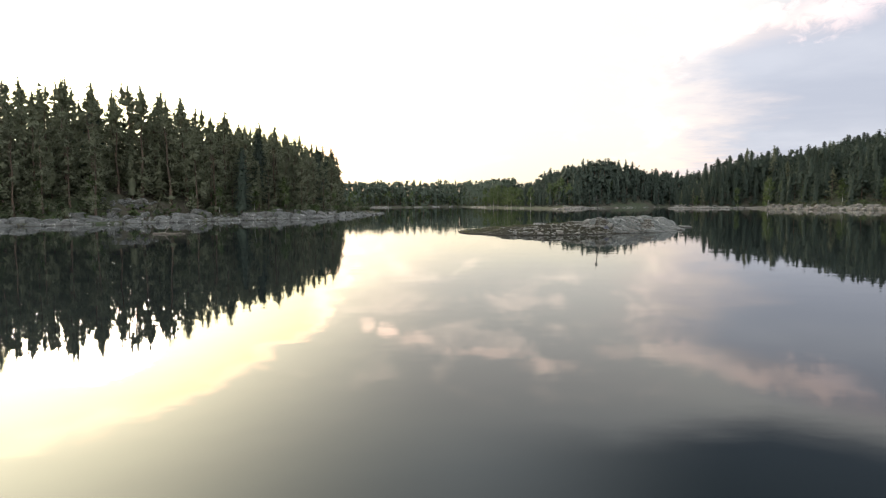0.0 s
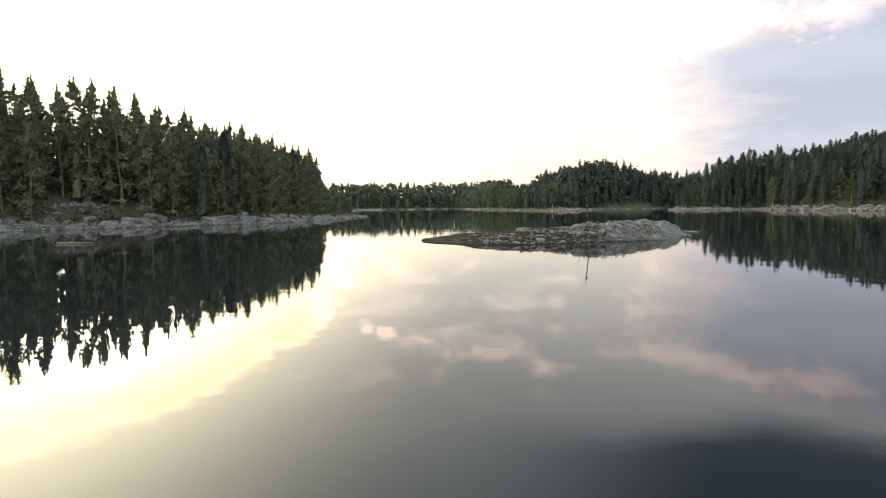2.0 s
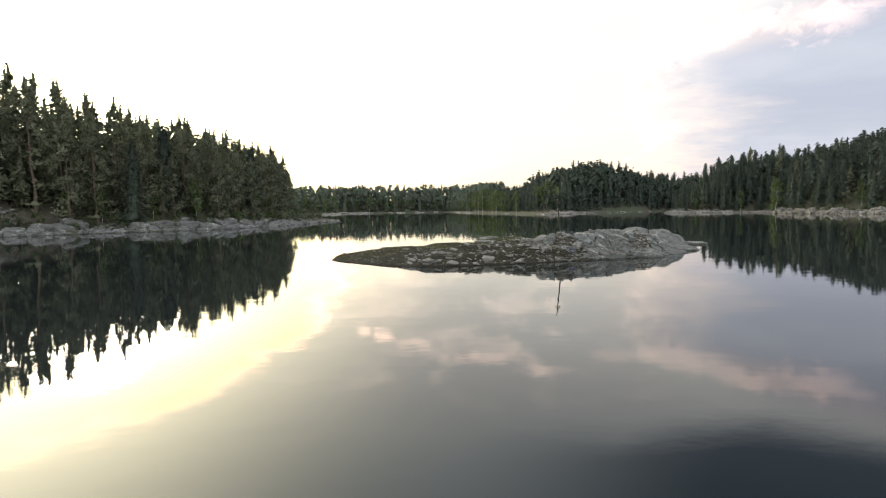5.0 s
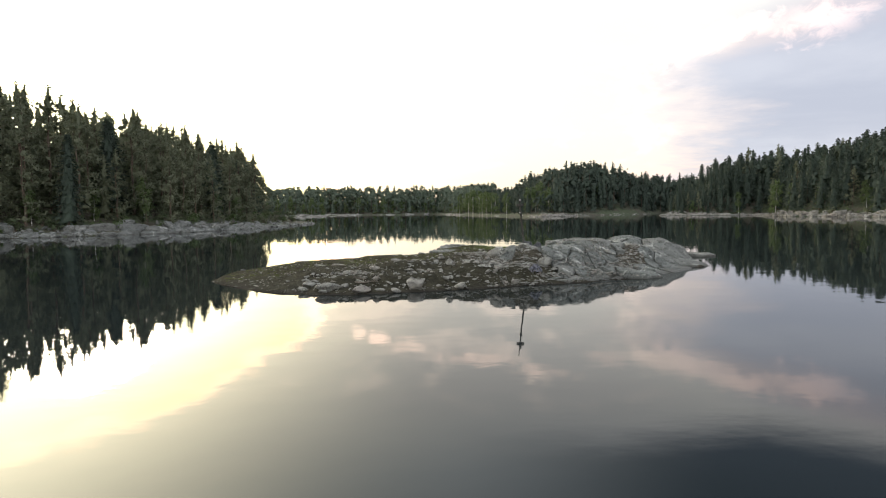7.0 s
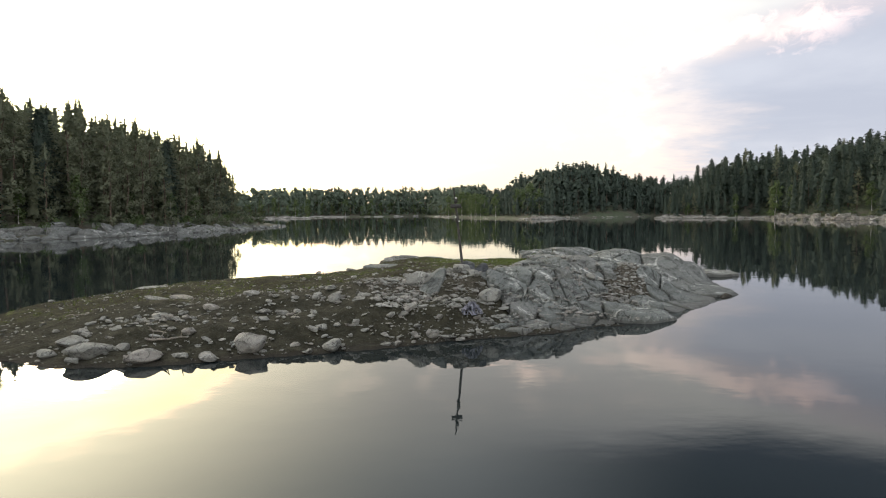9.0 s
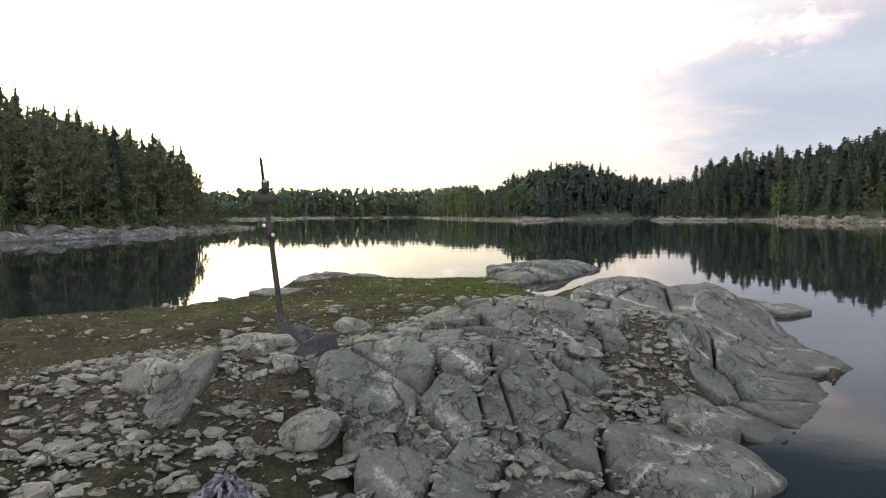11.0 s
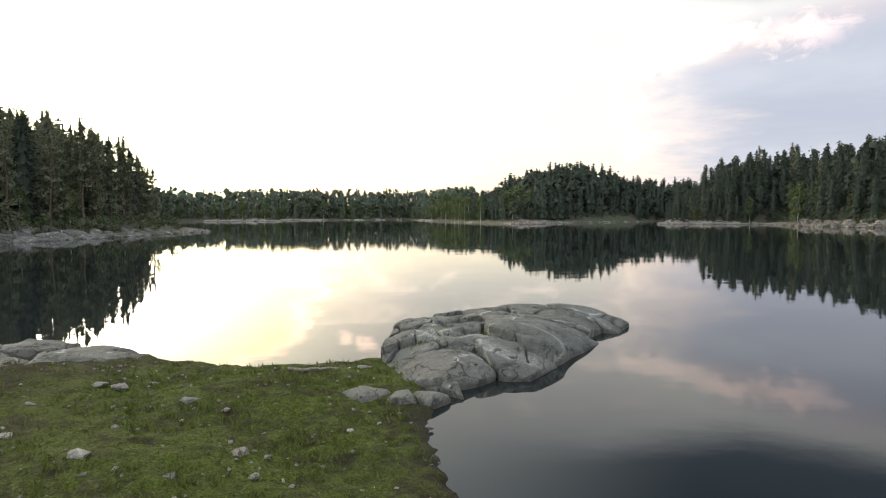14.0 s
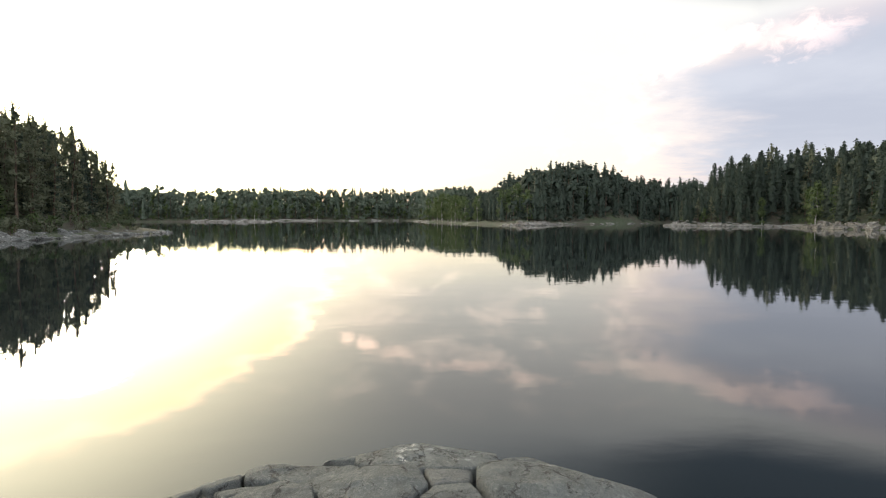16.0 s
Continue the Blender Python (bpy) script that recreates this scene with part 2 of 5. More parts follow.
    vein = g.m("MULTIPLY", vein, g.m("MULTIPLY", g.step(big, 0.46, 0.54), g.step(speck, 0.38, 0.52)))
    c = g.mix(g.m("MULTIPLY", vein, 0.8 * veined), c, (0.58, 0.57, 0.53))
    wc = g.vm("MULTIPLY", g.vm("ADD", p, g.vm("SCALE", g.xyz(big, mid, mid), scale=0.6 / grain)), (1.0, 0.6, 1.3))
    crack = g.step(g.voronoi(wc, 1.9 * grain, "DISTANCE_TO_EDGE"), 0.030, 0.010)
    crack = g.m("MULTIPLY", crack, g.step(g.noise(p, 1.4 * grain, 3, 0.5), 0.41, 0.50))
    crack = g.m("MAXIMUM", crack, slit)
    c = g.mix(g.m("MULTIPLY", crack, 0.85), c, (0.030, 0.028, 0.025))
    # damp band that the lake leaves at its edge
    zz = g.node("ShaderNodeSeparateXYZ")
    g.plug(zz.inputs[0], p)
    damp = g.step(g.m("ADD", zz.outputs[2], g.m("MULTIPLY", g.m("SUBTRACT", mid, 0.5), 0.15)), 0.13, 0.04)
    c = g.mix(g.m("MULTIPLY", damp, 0.7), c, (0.055, 0.052, 0.045))
    g.plug(b.inputs["Base Color"], c)
    g.plug(b.inputs["Roughness"], g.m("SUBTRACT", 0.82, g.m("MULTIPLY", damp, 0.35)))
    h = g.m("ADD", g.m("MULTIPLY", mid, 1.0), g.m("ADD", g.m("MULTIPLY", speck, 0.32), g.m("MULTIPLY", big, 0.8)))
    h = g.m("SUBTRACT", g.m("ADD", h, g.m("MULTIPLY", layer, 0.6)), g.m("MULTIPLY", crack, 0.7))
    bumped(g, b, h, 0.9, 0.09 / grain)
    return mat


M_ROCK = rock_material("granite_bedrock", (0.166, 0.178, 0.169), (0.072, 0.078, 0.074), (0.155, 0.144, 0.130))
M_DARKSTONE = rock_material("dark_boulder", (0.060, 0.065, 0.080), (0.024, 0.026, 0.034), (0.055, 0.053, 0.057), 1.3, 0.2)
M_STONE = rock_material("lake_stone", (0.285, 0.276, 0.250), (0.140, 0.134, 0.118), (0.235, 0.185, 0.155), 1.8, 0.6)
M_SHORE = rock_material("shore_rock", (0.185, 0.190, 0.184), (0.052, 0.054, 0.052), (0.13, 0.122, 0.110), 0.6)
M_FARROCK = rock_material("far_shore_rock", (0.25, 0.225, 0.20), (0.085, 0.078, 0.07), (0.22, 0.17, 0.135), 0.45)


def water_material():
    mat, g, b = material("lake_water")
    b.inputs["Base Color"].default_value = (0.011, 0.015, 0.016, 1)
    b.inputs["Roughness"].default_value = 0.022
    b.inputs["IOR"].default_value = 1.333
    p = g.node("ShaderNodeNewGeometry").outputs["Position"]
    slow = g.noise(g.vm("MULTIPLY", p, (0.25, 0.35, 1.0)), 1.0, 2, 0.5)
    quick = g.noise(g.vm("MULTIPLY", p, (1.1, 1.6, 1.0)), 1.0, 3, 0.55)
    calm = g.step(g.noise(p, 0.02, 2, 0.5), 0.3, 0.7)
    h = g.m("ADD", g.m("MULTIPLY", slow, 1.0), g.m("MULTIPLY", quick, g.m("ADD", 0.16, g.m("MULTIPLY", calm, 0.34))))
    bumped(g, b, h, 0.5, 0.010)
    return mat


M_WATER = water_material()


def land_material():
    mat, g, b = material("forest_floor")
    p = g.node("ShaderNodeNewGeometry").outputs["Position"]
    big, mid = g.noise(p, 0.08, 4, 0.6), g.noise(p, 0.9, 5, 0.65)
    c = g.mix(g.step(big, 0.4, 0.6), (0.060, 0.052, 0.036), (0.045, 0.060, 0.026))
    c = g.mix(g.m("MULTIPLY", g.step(mid, 0.52, 0.68), 0.6), c, (0.12, 0.11, 0.09))
    g.plug(b.inputs["Base Color"], c)
    b.inputs["Roughness"].default_value = 0.95
    bumped(g, b, mid, 0.8, 0.5)
    return mat


def isle_material():
    """Bare soil and gravel on the near slope, thin moss and grass on the flat."""
    mat, g, b = material("isle_soil")
    p = g.node("ShaderNodeNewGeometry").outputs["Position"]
    big, mid, fine = g.noise(p, 0.35, 4, 0.6), g.noise(p, 2.6, 6, 0.65), g.noise(p, 24.0, 4, 0.7)
    sep = g.node("ShaderNodeSeparateXYZ")
    g.plug(sep.inputs[0], p)
    x, y, z = sep.outputs
    soil = g.mix(g.step(mid, 0.36, 0.64), (0.020, 0.019, 0.012), (0.050, 0.046, 0.031))
    soil = g.mix(g.m("MULTIPLY", g.step(fine, 0.52, 0.70), 0.4), soil, (0.165, 0.155, 0.132))
    moss = g.mix(g.step(fine, 0.35, 0.65), (0.040, 0.058, 0.009), (0.115, 0.152, 0.022))
    dry = g.mix(g.step(fine, 0.35, 0.65), (0.027, 0.025, 0.011), (0.064, 0.058, 0.024))
    # how far one is over the back of the ridge, where things grow
    over = g.m("ADD", g.m("SUBTRACT", y, g.m("MULTIPLY", x, 0.30)), g.m("MULTIPLY", g.m("SUBTRACT", big, 0.5), 5.0))
    grown = g.m("MULTIPLY", g.step(over, 57.5, 62.5), g.step(mid, 0.34, 0.56))
    c = g.mix(g.m("MULTIPLY", grown, 0.85), soil, dry)
    d = g.vm("DISTANCE", g.vm("MULTIPLY", p, (1.0, 0.75, 0.0)), (25.2, 61.2, 0.0))
    lush = g.step(g.m("ADD", d, g.m("MULTIPLY", g.m("SUBTRACT", mid, 0.5), 7.0)), 5.6, 1.8)
    d2 = g.vm("DISTANCE", g.vm("MULTIPLY", p, (0.6, 1.0, 0.0)), (11.4, 74.5, 0.0))
    lush2 = g.m("MULTIPLY", g.step(g.m("ADD", d2, g.m("MULTIPLY", g.m("SUBTRACT", mid, 0.5), 5.0)), 3.0, 1.0), 0.6)
    c = g.mix(g.m("MAXIMUM", lush, lush2), c, moss)
    # pale brown grit along the ridge
    grit = g.m("MULTIPLY", g.m("MULTIPLY", g.step(over, 55.6, 57.2), g.step(over, 61.8, 59.6)), g.step(x, 17.5, 19.8))
    c = g.mix(g.m("MULTIPLY", grit, 0.8), c, g.mix(g.step(fine, 0.38, 0.62), (0.060, 0.050, 0.040), (0.150, 0.130, 0.108)))
    clump = g.noise(p, 7.0, 4, 0.7, 0.6)
    c = g.mix(g.m("MULTIPLY", g.step(clump, 0.50, 0.36), 0.65), c, (0.026, 0.022, 0.013))
    c = g.mix(g.m("MULTIPLY", g.m("MULTIPLY", g.step(clump, 0.55, 0.70), 0.5), grown), c, (0.135, 0.150, 0.045))
    patch = g.noise(p, 0.8, 7, 0.72, 0.8)
    c = g.mix(g.m("MULTIPLY", g.m("MULTIPLY", g.step(patch, 0.53, 0.43), 0.85), grown), c, (0.036, 0.029, 0.017))
    c = g.mix(g.m("MULTIPLY", g.m("MULTIPLY", g.step(patch, 0.55, 0.64), 0.65), grown), c, (0.110, 0.130, 0.026))
    crumb = g.noise(p, 42.0, 3, 0.75)
    c = g.mix(g.m("MULTIPLY", g.step(crumb, 0.50, 0.38), 0.6), c, (0.018, 0.016, 0.009))
    c = g.mix(g.m("MULTIPLY", g.step(crumb, 0.60, 0.68), 0.35), c, (0.17, 0.165, 0.11))
    mud = g.step(g.m("ADD", z, g.m("MULTIPLY", g.m("SUBTRACT", mid, 0.5), 0.10)), 0.10, 0.02)
    c = g.mix(g.m("MULTIPLY", mud, 0.8), c, (0.030, 0.025, 0.020))
    g.plug(b.inputs["Base Color"], c)
    g.plug(b.inputs["Roughness"], g.m("SUBTRACT", 0.95, g.m("MULTIPLY", mud, 0.1)))
    b.inputs["Specular IOR Level"].default_value = 0.15
    bumped(g, b, g.m("ADD", g.m("ADD", mid, g.m("MULTIPLY", clump, 0.9)), g.m("MULTIPLY", fine, 0.5)), 1.0, 0.12)
    return mat


def leaf_material(name, dark, light, through_light=0.5):
    mat, g, b = material(name)
    info = g.node("ShaderNodeObjectInfo").outputs["Random"]
    isl = g.node("ShaderNodeNewGeometry").outputs["Random Per Island"]
    c = g.mix(g.m("ADD", g.m("MULTIPLY", isl, 0.6), g.m("MULTIPLY", info, 0.4)), dark, light)
    g.plug(b.inputs["Base Color"], c)
    b.inputs["Roughness"].default_value = 0.7
    b.inputs["Specular IOR Level"].default_value = 0.25
    tr = g.node("ShaderNodeBsdfTranslucent")
    g.plug(tr.inputs[0], c)
    mx = g.node("ShaderNodeMixShader")
    mx.inputs[0].default_value = through_light
    g.plug(mx.inputs[1], b.outputs[0])
    g.plug(mx.inputs[2], tr.outputs[0])
    g.plug(mat.node_tree.nodes["Material Output"].inputs[0], mx.outputs[0])
    return mat


def plain_material(name, dark, light, scale, rough=0.8, bump=0.3, dist=0.02, metal=0.0):
    mat, g, b = material(name)
    p = g.node("ShaderNodeNewGeometry").outputs["Position"]
    n = g.noise(p, scale, 5, 0.65)
    g.plug(b.inputs["Base Color"], g.mix(g.step(n, 0.35, 0.65), dark, light))
    b.inputs["Roughness"].default_value, b.inputs["Metallic"].default_value = rough, metal
    bumped(g, b, n, bump, dist)
    return mat


def bark_material(name, dark, light, stretch):
    mat, g, b = material(name)
    p = g.vm("MULTIPLY", g.node("ShaderNodeNewGeometry").outputs["Position"], (4.0, 4.0, stretch))
    n = g.noise(p, 2.0, 5, 0.7)
    g.plug(b.inputs["Base Color"], g.mix(g.step(n, 0.4, 0.6), dark, light))
    b.inputs["Roughness"].default_value = 0.9
    bumped(g, b, n, 0.6, 0.03)
    return mat


M_LAND = land_material()
M_ISLE = isle_material()
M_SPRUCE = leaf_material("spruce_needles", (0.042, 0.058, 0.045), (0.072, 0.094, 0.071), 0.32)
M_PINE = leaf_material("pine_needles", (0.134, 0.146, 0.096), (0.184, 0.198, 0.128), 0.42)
M_BIRCH = leaf_material("birch_leaves", (0.080, 0.115, 0.048), (0.135, 0.175, 0.075), 0.45)
M_SHRUB = leaf_material("shrub_leaves", (0.070, 0.092, 0.050), (0.115, 0.140, 0.076), 0.4)
# greens of the distant woods, with some lightening by haze put into the colour
M_HAZYLEAF = leaf_material("hazed_far_leaves", (0.084, 0.112, 0.086), (0.135, 0.168, 0.124), 0.4)
M_GRASS = leaf_material("grass_blades", (0.045, 0.062, 0.012), (0.105, 0.130, 0.030), 0.35)
M_BARK = bark_material("conifer_bark", (0.055, 0.042, 0.033), (0.135, 0.095, 0.068), 0.8)
M_BIRCHBARK = bark_material("birch_bark", (0.12, 0.11, 0.10), (0.62, 0.60, 0.56), 5.0)
M_WOOD = plain_material("weathered_wood", (0.10, 0.085, 0.07), (0.24, 0.21, 0.18), 30.0, 0.85)
M_POLE = plain_material("dark_weathered_pole", (0.020, 0.018, 0.016), (0.055, 0.048, 0.042), 25.0, 0.75)
M_BOARD = plain_material("tarred_board", (0.016, 0.015, 0.014), (0.040, 0.036, 0.032), 18.0, 0.7)
M_WHITE = plain_material("white_ceramic", (0.55, 0.54, 0.50), (0.75, 0.74, 0.70), 20.0, 0.35, 0.05)
M_ROPE = plain_material("faded_rope", (0.022, 0.022, 0.030), (0.20, 0.20, 0.24), 14.0, 0.9)

# ---- helpers for meshes ----


def mesh_of(name, verts, tris, mat, smooth=True):
    """A mesh from arrays of corners and triangles."""
    me = bpy.data.meshes.new(name)
    v, f = np.asarray(verts, np.float32), np.asarray(tris, np.int32)
    me.vertices.add(len(v))
    me.vertices.foreach_set("co", v.ravel())
    me.loops.add(f.size)
    me.loops.foreach_set("vertex_index", f.ravel())
    me.polygons.add(len(f))
    me.polygons.foreach_set("loop_start", np.arange(0, f.size, 3, dtype=np.int32))
    me.polygons.foreach_set("use_smooth", np.full(len(f), smooth))
    me.update(calc_edges=True)
    me.materials.append(mat)
    return me


def outward(v, rng, tall=14.0):
    """Soft normals for a crown: away from its axis, a little upwards, and uneven."""
    n = v * (1.0, 1.0, 0.0)
    n /= np.linalg.norm(n, axis=1, keepdims=True) + 0.6
    n[:, 2] += 0.45 + 0.5 * np.clip(v[:, 2] / tall, 0, 1) ** 2
    return n + rng.normal(0, 0.34, n.shape)


def foliage(name, arrays, mat, rng, normals=None):
    """A mesh of leaves that catches the light as one soft crown."""
    v, f = arrays[0], np.array(arrays[1])
    n = outward(v, rng, v[:, 2].max()) if normals is None else normals
    inward = (np.cross(v[f[:, 1]] - v[f[:, 0]], v[f[:, 2]] - v[f[:, 0]]) * n[f].sum(1)).sum(1) < 0
    f[inward] = f[inward][:, ::-1]
    me = mesh_of(name, v, f, mat)
    me.normals_split_custom_set_from_vertices((n / (np.linalg.norm(n, axis=1, keepdims=True) + 1e-6)).tolist())
    return me


def child(name, me, parent, label=""):
    ob = new(name, me)
    ob.parent = parent
    return tagged(ob, label)


def quads(n, m, wrap=False):
    """Triangles over an n by m grid of corners."""
    i, j = np.meshgrid(np.arange(n - 1), np.arange(m if wrap else m - 1), indexing="ij")
    a, b = i * m + j, i * m + (j + 1) % m
    c, d = a + m, b + m
    return np.concatenate([np.stack([a, c, d], -1).reshape(-1, 3), np.stack([a, d, b], -1).reshape(-1, 3)])


def joined(pieces):
    """One pair of arrays out of several."""
    vs, fs, k = [], [], 0
    for v, f in pieces:
        vs.append(v)
        fs.append(np.asarray(f) + k)
        k += len(v)
    return np.concatenate(vs), np.concatenate(fs)


def tube(points, radii, sides=7):
    """A tapered tube along points."""
    pts = np.asarray(points, float)
    out = []
    for k, (p, r) in enumerate(zip(pts, radii)):
        way = pts[min(k + 1, len(pts) - 1)] - pts[max(k - 1, 0)]
        way /= np.linalg.norm(way) + 1e-9
        u = np.cross(way, (0.31, 0.95, 0.05))
        u /= np.linalg.norm(u) + 1e-9
        w = np.cross(way, u)
        a = np.arange(sides) / sides * 2 * np.pi
        out.append(p + r * (np.cos(a)[:, None] * u + np.sin(a)[:, None] * w))
    v = np.concatenate(out + [pts[:1], pts[-1:]])
    n, f = len(pts) * sides, quads(len(pts), sides, True)
    caps = [(n, (k + 1) % sides, k) for k in range(sides)] + [(n + 1, n - sides + k, n - sides + (k + 1) % sides) for k in range(sides)]
    return v, np.concatenate([f, np.array(caps)])


def fuzz(p, scale, amount, seed=0.0):
    """Smooth noise in metres at each corner."""
    return np.array([noise.noise(Vector((a * scale + seed, b * scale - seed, c * scale + 3.1))) for a, b, c in p]) * amount


# ---- plan of the lake and the isle ----
LAKE = np.array([(-130, -160), (-115, 0), (-85, 55), (-60, 90), (-47, 104), (-37, 115), (-27, 124), (-19, 133), (-15.5, 146), (-12.5, 158),
                 (-10.5, 171), (-8.3, 195), (-14, 203), (-40, 232), (-90, 300), (-100, 380), (-70, 396), (-31, 394), (-28, 402), (-70, 414),
                 (-125, 440), (-130, 480), (-80, 486), (-28, 470), (10, 480), (33, 500), (38, 440), (47, 374), (57, 318), (67, 279),
                 (77, 285), (85, 303), (97, 315), (120, 335), (140, 353), (152, 374), (158, 376)], float)
LAKE = np.concatenate([LAKE, np.array([(154, 350), (138, 312), (124, 290), (118, 286), (115, 280), (130, 270), (144, 264), (141, 250), (134, 234), (137, 216),
                                       (144, 196), (152, 174), (170, 130), (205, 60), (225, -160)], float)])
ISLE = np.array([(6.9, 62.8), (9.3, 59.6), (11.3, 58.15), (12.6, 57.6), (14.0, 57.65), (16.0, 58.15), (17.8, 58.6), (19.3, 59.1), (21.5, 59.9), (23.4, 60.4),
                 (24.6, 61.2), (25.9, 61.2), (27.8, 63.1), (29.4, 64.7), (31.4, 66.9), (32.4, 69.8), (32.4, 72), (31.6, 73.6), (30.4, 75), (29.3, 75.8), (28.7, 76.9), (27.9, 78.1),
                 (27.7, 80), (27.8, 81.9), (28.0, 84.6), (26.6, 84.8), (25.3, 84.4), (24.4, 84.4), (22.6, 85.0), (21.9, 85.6), (19.3, 86.1), (17.9, 84.6),
                 (17.9, 81.5), (17.4, 79.6), (16.4, 77.8), (14.2, 76.0), (12, 75.2), (9.6, 73.3), (7.9, 70), (6.8, 66.5)], float)
HUMPS = np.array([(13.3, 59.9, 0.42), (16.6, 60.3, 0.42), (18.5, 61.6, 0.72), (15.0, 59.9, 0.40), (20.2, 61.4, 0.62), (21.05, 63.3, 1.25), (18.65, 63.3, 1.0), (15.65, 62.5, 0.75), (12.15, 62.5, 0.5), (24.95, 66.5, 1.3), (28.3, 70.2, 1.38), (23.53, 64, 1.15), (27.38, 66.8, 1.1),
                  (30.0, 69.6, 1.16), (31.0, 69.7, 0.80), (26.4, 73.3, 0.5), (23.8, 73.6, 0.45), (20.1, 69, 0.75), (14.6, 69, 0.5), (10.83, 67, 0.4), (20.1, 79, 0.22), (23.6, 78, 0.3),
                  (25.2, 82.2, 0.14), (20.6, 83, 0.2)])


def inside_of(poly, x, y):
    hit = np.zeros(np.shape(x), bool)
    for (x0, y0), (x1, y1) in zip(poly, np.roll(poly, -1, 0)):
        cross = (y0 > y) != (y1 > y)
        hit ^= cross & (x < (x1 - x0) * (y - y0) / (y1 - y0 + 1e-12) + x0)
    return hit


def far_from(poly, x, y):
    best = np.full(np.shape(x), 1e9)
    for a, b in zip(poly, np.roll(poly, -1, 0)):
        ab = b - a
        s = np.clip(((x - a[0]) * ab[0] + (y - a[1]) * ab[1]) / (ab @ ab), 0, 1)
        best = np.minimum(best, np.hypot(x - a[0] - s * ab[0], y - a[1] - s * ab[1]))
    return best


def shore_distance(x, y):
    """Metres inland from the lake's edge; below zero on the lake."""
    d = far_from(LAKE, x, y)
    return np.where(inside_of(LAKE, x, y), -d, d)


def wave2(x, y, s, seed):
    return (np.sin(x / s + seed) * np.cos(y / s * 0.83 - seed * 1.7) + 0.5 * np.sin((x + y) / s * 1.9 + seed * 2.3)) / 1.5


def land_height(x, y):
    d = shore_distance(x, y)
    right, left, far = 1 / (1 + np.exp(-(x - 108) / 8)), 1 / (1 + np.exp((x - 10) / 8)), 1 / (1 + np.exp(-(y - 330) / 25))
    near_right = right * (1 - far)
    near_left = left * (1 - far)
    top = 12.0 - 5.0 * (1 - right) * (1 - left) / (1 + np.exp((y - 430) / 20)) + 9.5 * near_right + near_left * (2.0 + 15.0 / (1 + np.exp((y - 122) / 7))) - 1.0 * far * left
    reach = 42.0 + 6.0 * near_left + 20 * far
    bank = np.where(d > 0, 0.7 * (1 - np.exp(-np.maximum(d, 0) / 1.2)), 0)
    hill = top * (1 - np.exp(-np.maximum(d - 4, 0) / reach)) * (1 + 0.12 * wave2(x, y, 23, 1.0))
    hill += np.where(d > 0, 1 - np.exp(-np.maximum(d, 0) / 12), 0) * (7.5 * np.exp(-((x - 116) ** 2 + (y - 372) ** 2) / 30**2) + 2.0 * np.exp(-((x - 152) ** 2 + (y - 305) ** 2) / 26**2))
    bed = np.where(d < 0, np.maximum(d * 0.25, -4.0), 0) - 0.05
    return bank + hill + bed + np.where(d > 2, 0.25 * wave2(x, y, 3.1, 4.0), 0)


RING = np.concatenate([a + (b - a) * s for a, b in zip(ISLE, np.roll(ISLE, -1, 0)) for s in [np.linspace(0, 1, max(2, int(np.hypot(*(b - a)) / 0.8) + 1))[:-1, None]]])
KNOWN = np.concatenate([np.c_[RING, np.zeros(len(RING))], HUMPS])


def isle_height(x, y):
    x, y = np.asarray(x, float), np.asarray(y, float)
    w = ((KNOWN[:, 0] - x[..., None]) ** 2 + (KNOWN[:, 1] - y[..., None]) ** 2 + 0.02) ** -1.6
    z = (w * KNOWN[:, 2]).sum(-1) / w.sum(-1)
    d = far_from(ISLE, x, y)
    return np.where(inside_of(ISLE, x, y), z + 0.02 + 0.08 * (1 - np.exp(-d / 0.35)), -0.22 * d - 0.02 - 0.02 * d * d)


# the granite outcrop on the ridge
DOME = [(22.25, 60.9), (23.65, 60.5), (24.7, 61.3), (25.9, 61.2), (28.03, 63.3), (29.69, 64.6), (31.34, 67.4), (32.8, 70), (32.8, 72), (31.6, 73.4), (30.1, 74.3), (28.8, 72.8), (28, 71.6),
        (26.2, 70.0), (24.2, 68.6), (22.73, 66.6), (21.65, 64.8), (21.65, 62.8)]
HOLLOW = np.array([(25.1, 63.7), (26.1, 63.4), (27.1, 64.1), (27.5, 65.2), (27.6, 66.6), (27.3, 67.8), (26.8, 69.0), (26.9, 70.3), (27.0, 71.6), (26.0, 71.5), (23.4, 69.4), (22.9, 67.2), (24.4, 67.1), (25.6, 67.0), (26.4, 66.7), (26.6, 66.0), (26.3, 65.3), (25.6, 64.5)])
BEDDED = np.array([(21.7, 62.3), (23.05, 62.4), (23.2, 63.1), (22.85, 63.7), (22.1, 63.5)])


def bare_of_blocks(x, y):
    """The gravelly hollow through the outcrop, and the bed of the broad slab."""
    return bool(inside_of(HOLLOW, x, y)) or bool(inside_of(BEDDED, x, y))


def on_rock(x, y):
    """Whether a place of the plan lies on the outcrop's blocks."""
    return bool(inside_of(np.array(DOME), x, y)) and not bare_of_blocks(x, y)


# ---- ground, water, isle ----


def lines(*spans):
    return np.unique(np.concatenate([np.arange(a, b, s) for a, b, s in spans] + [[spans[-1][1]]]))


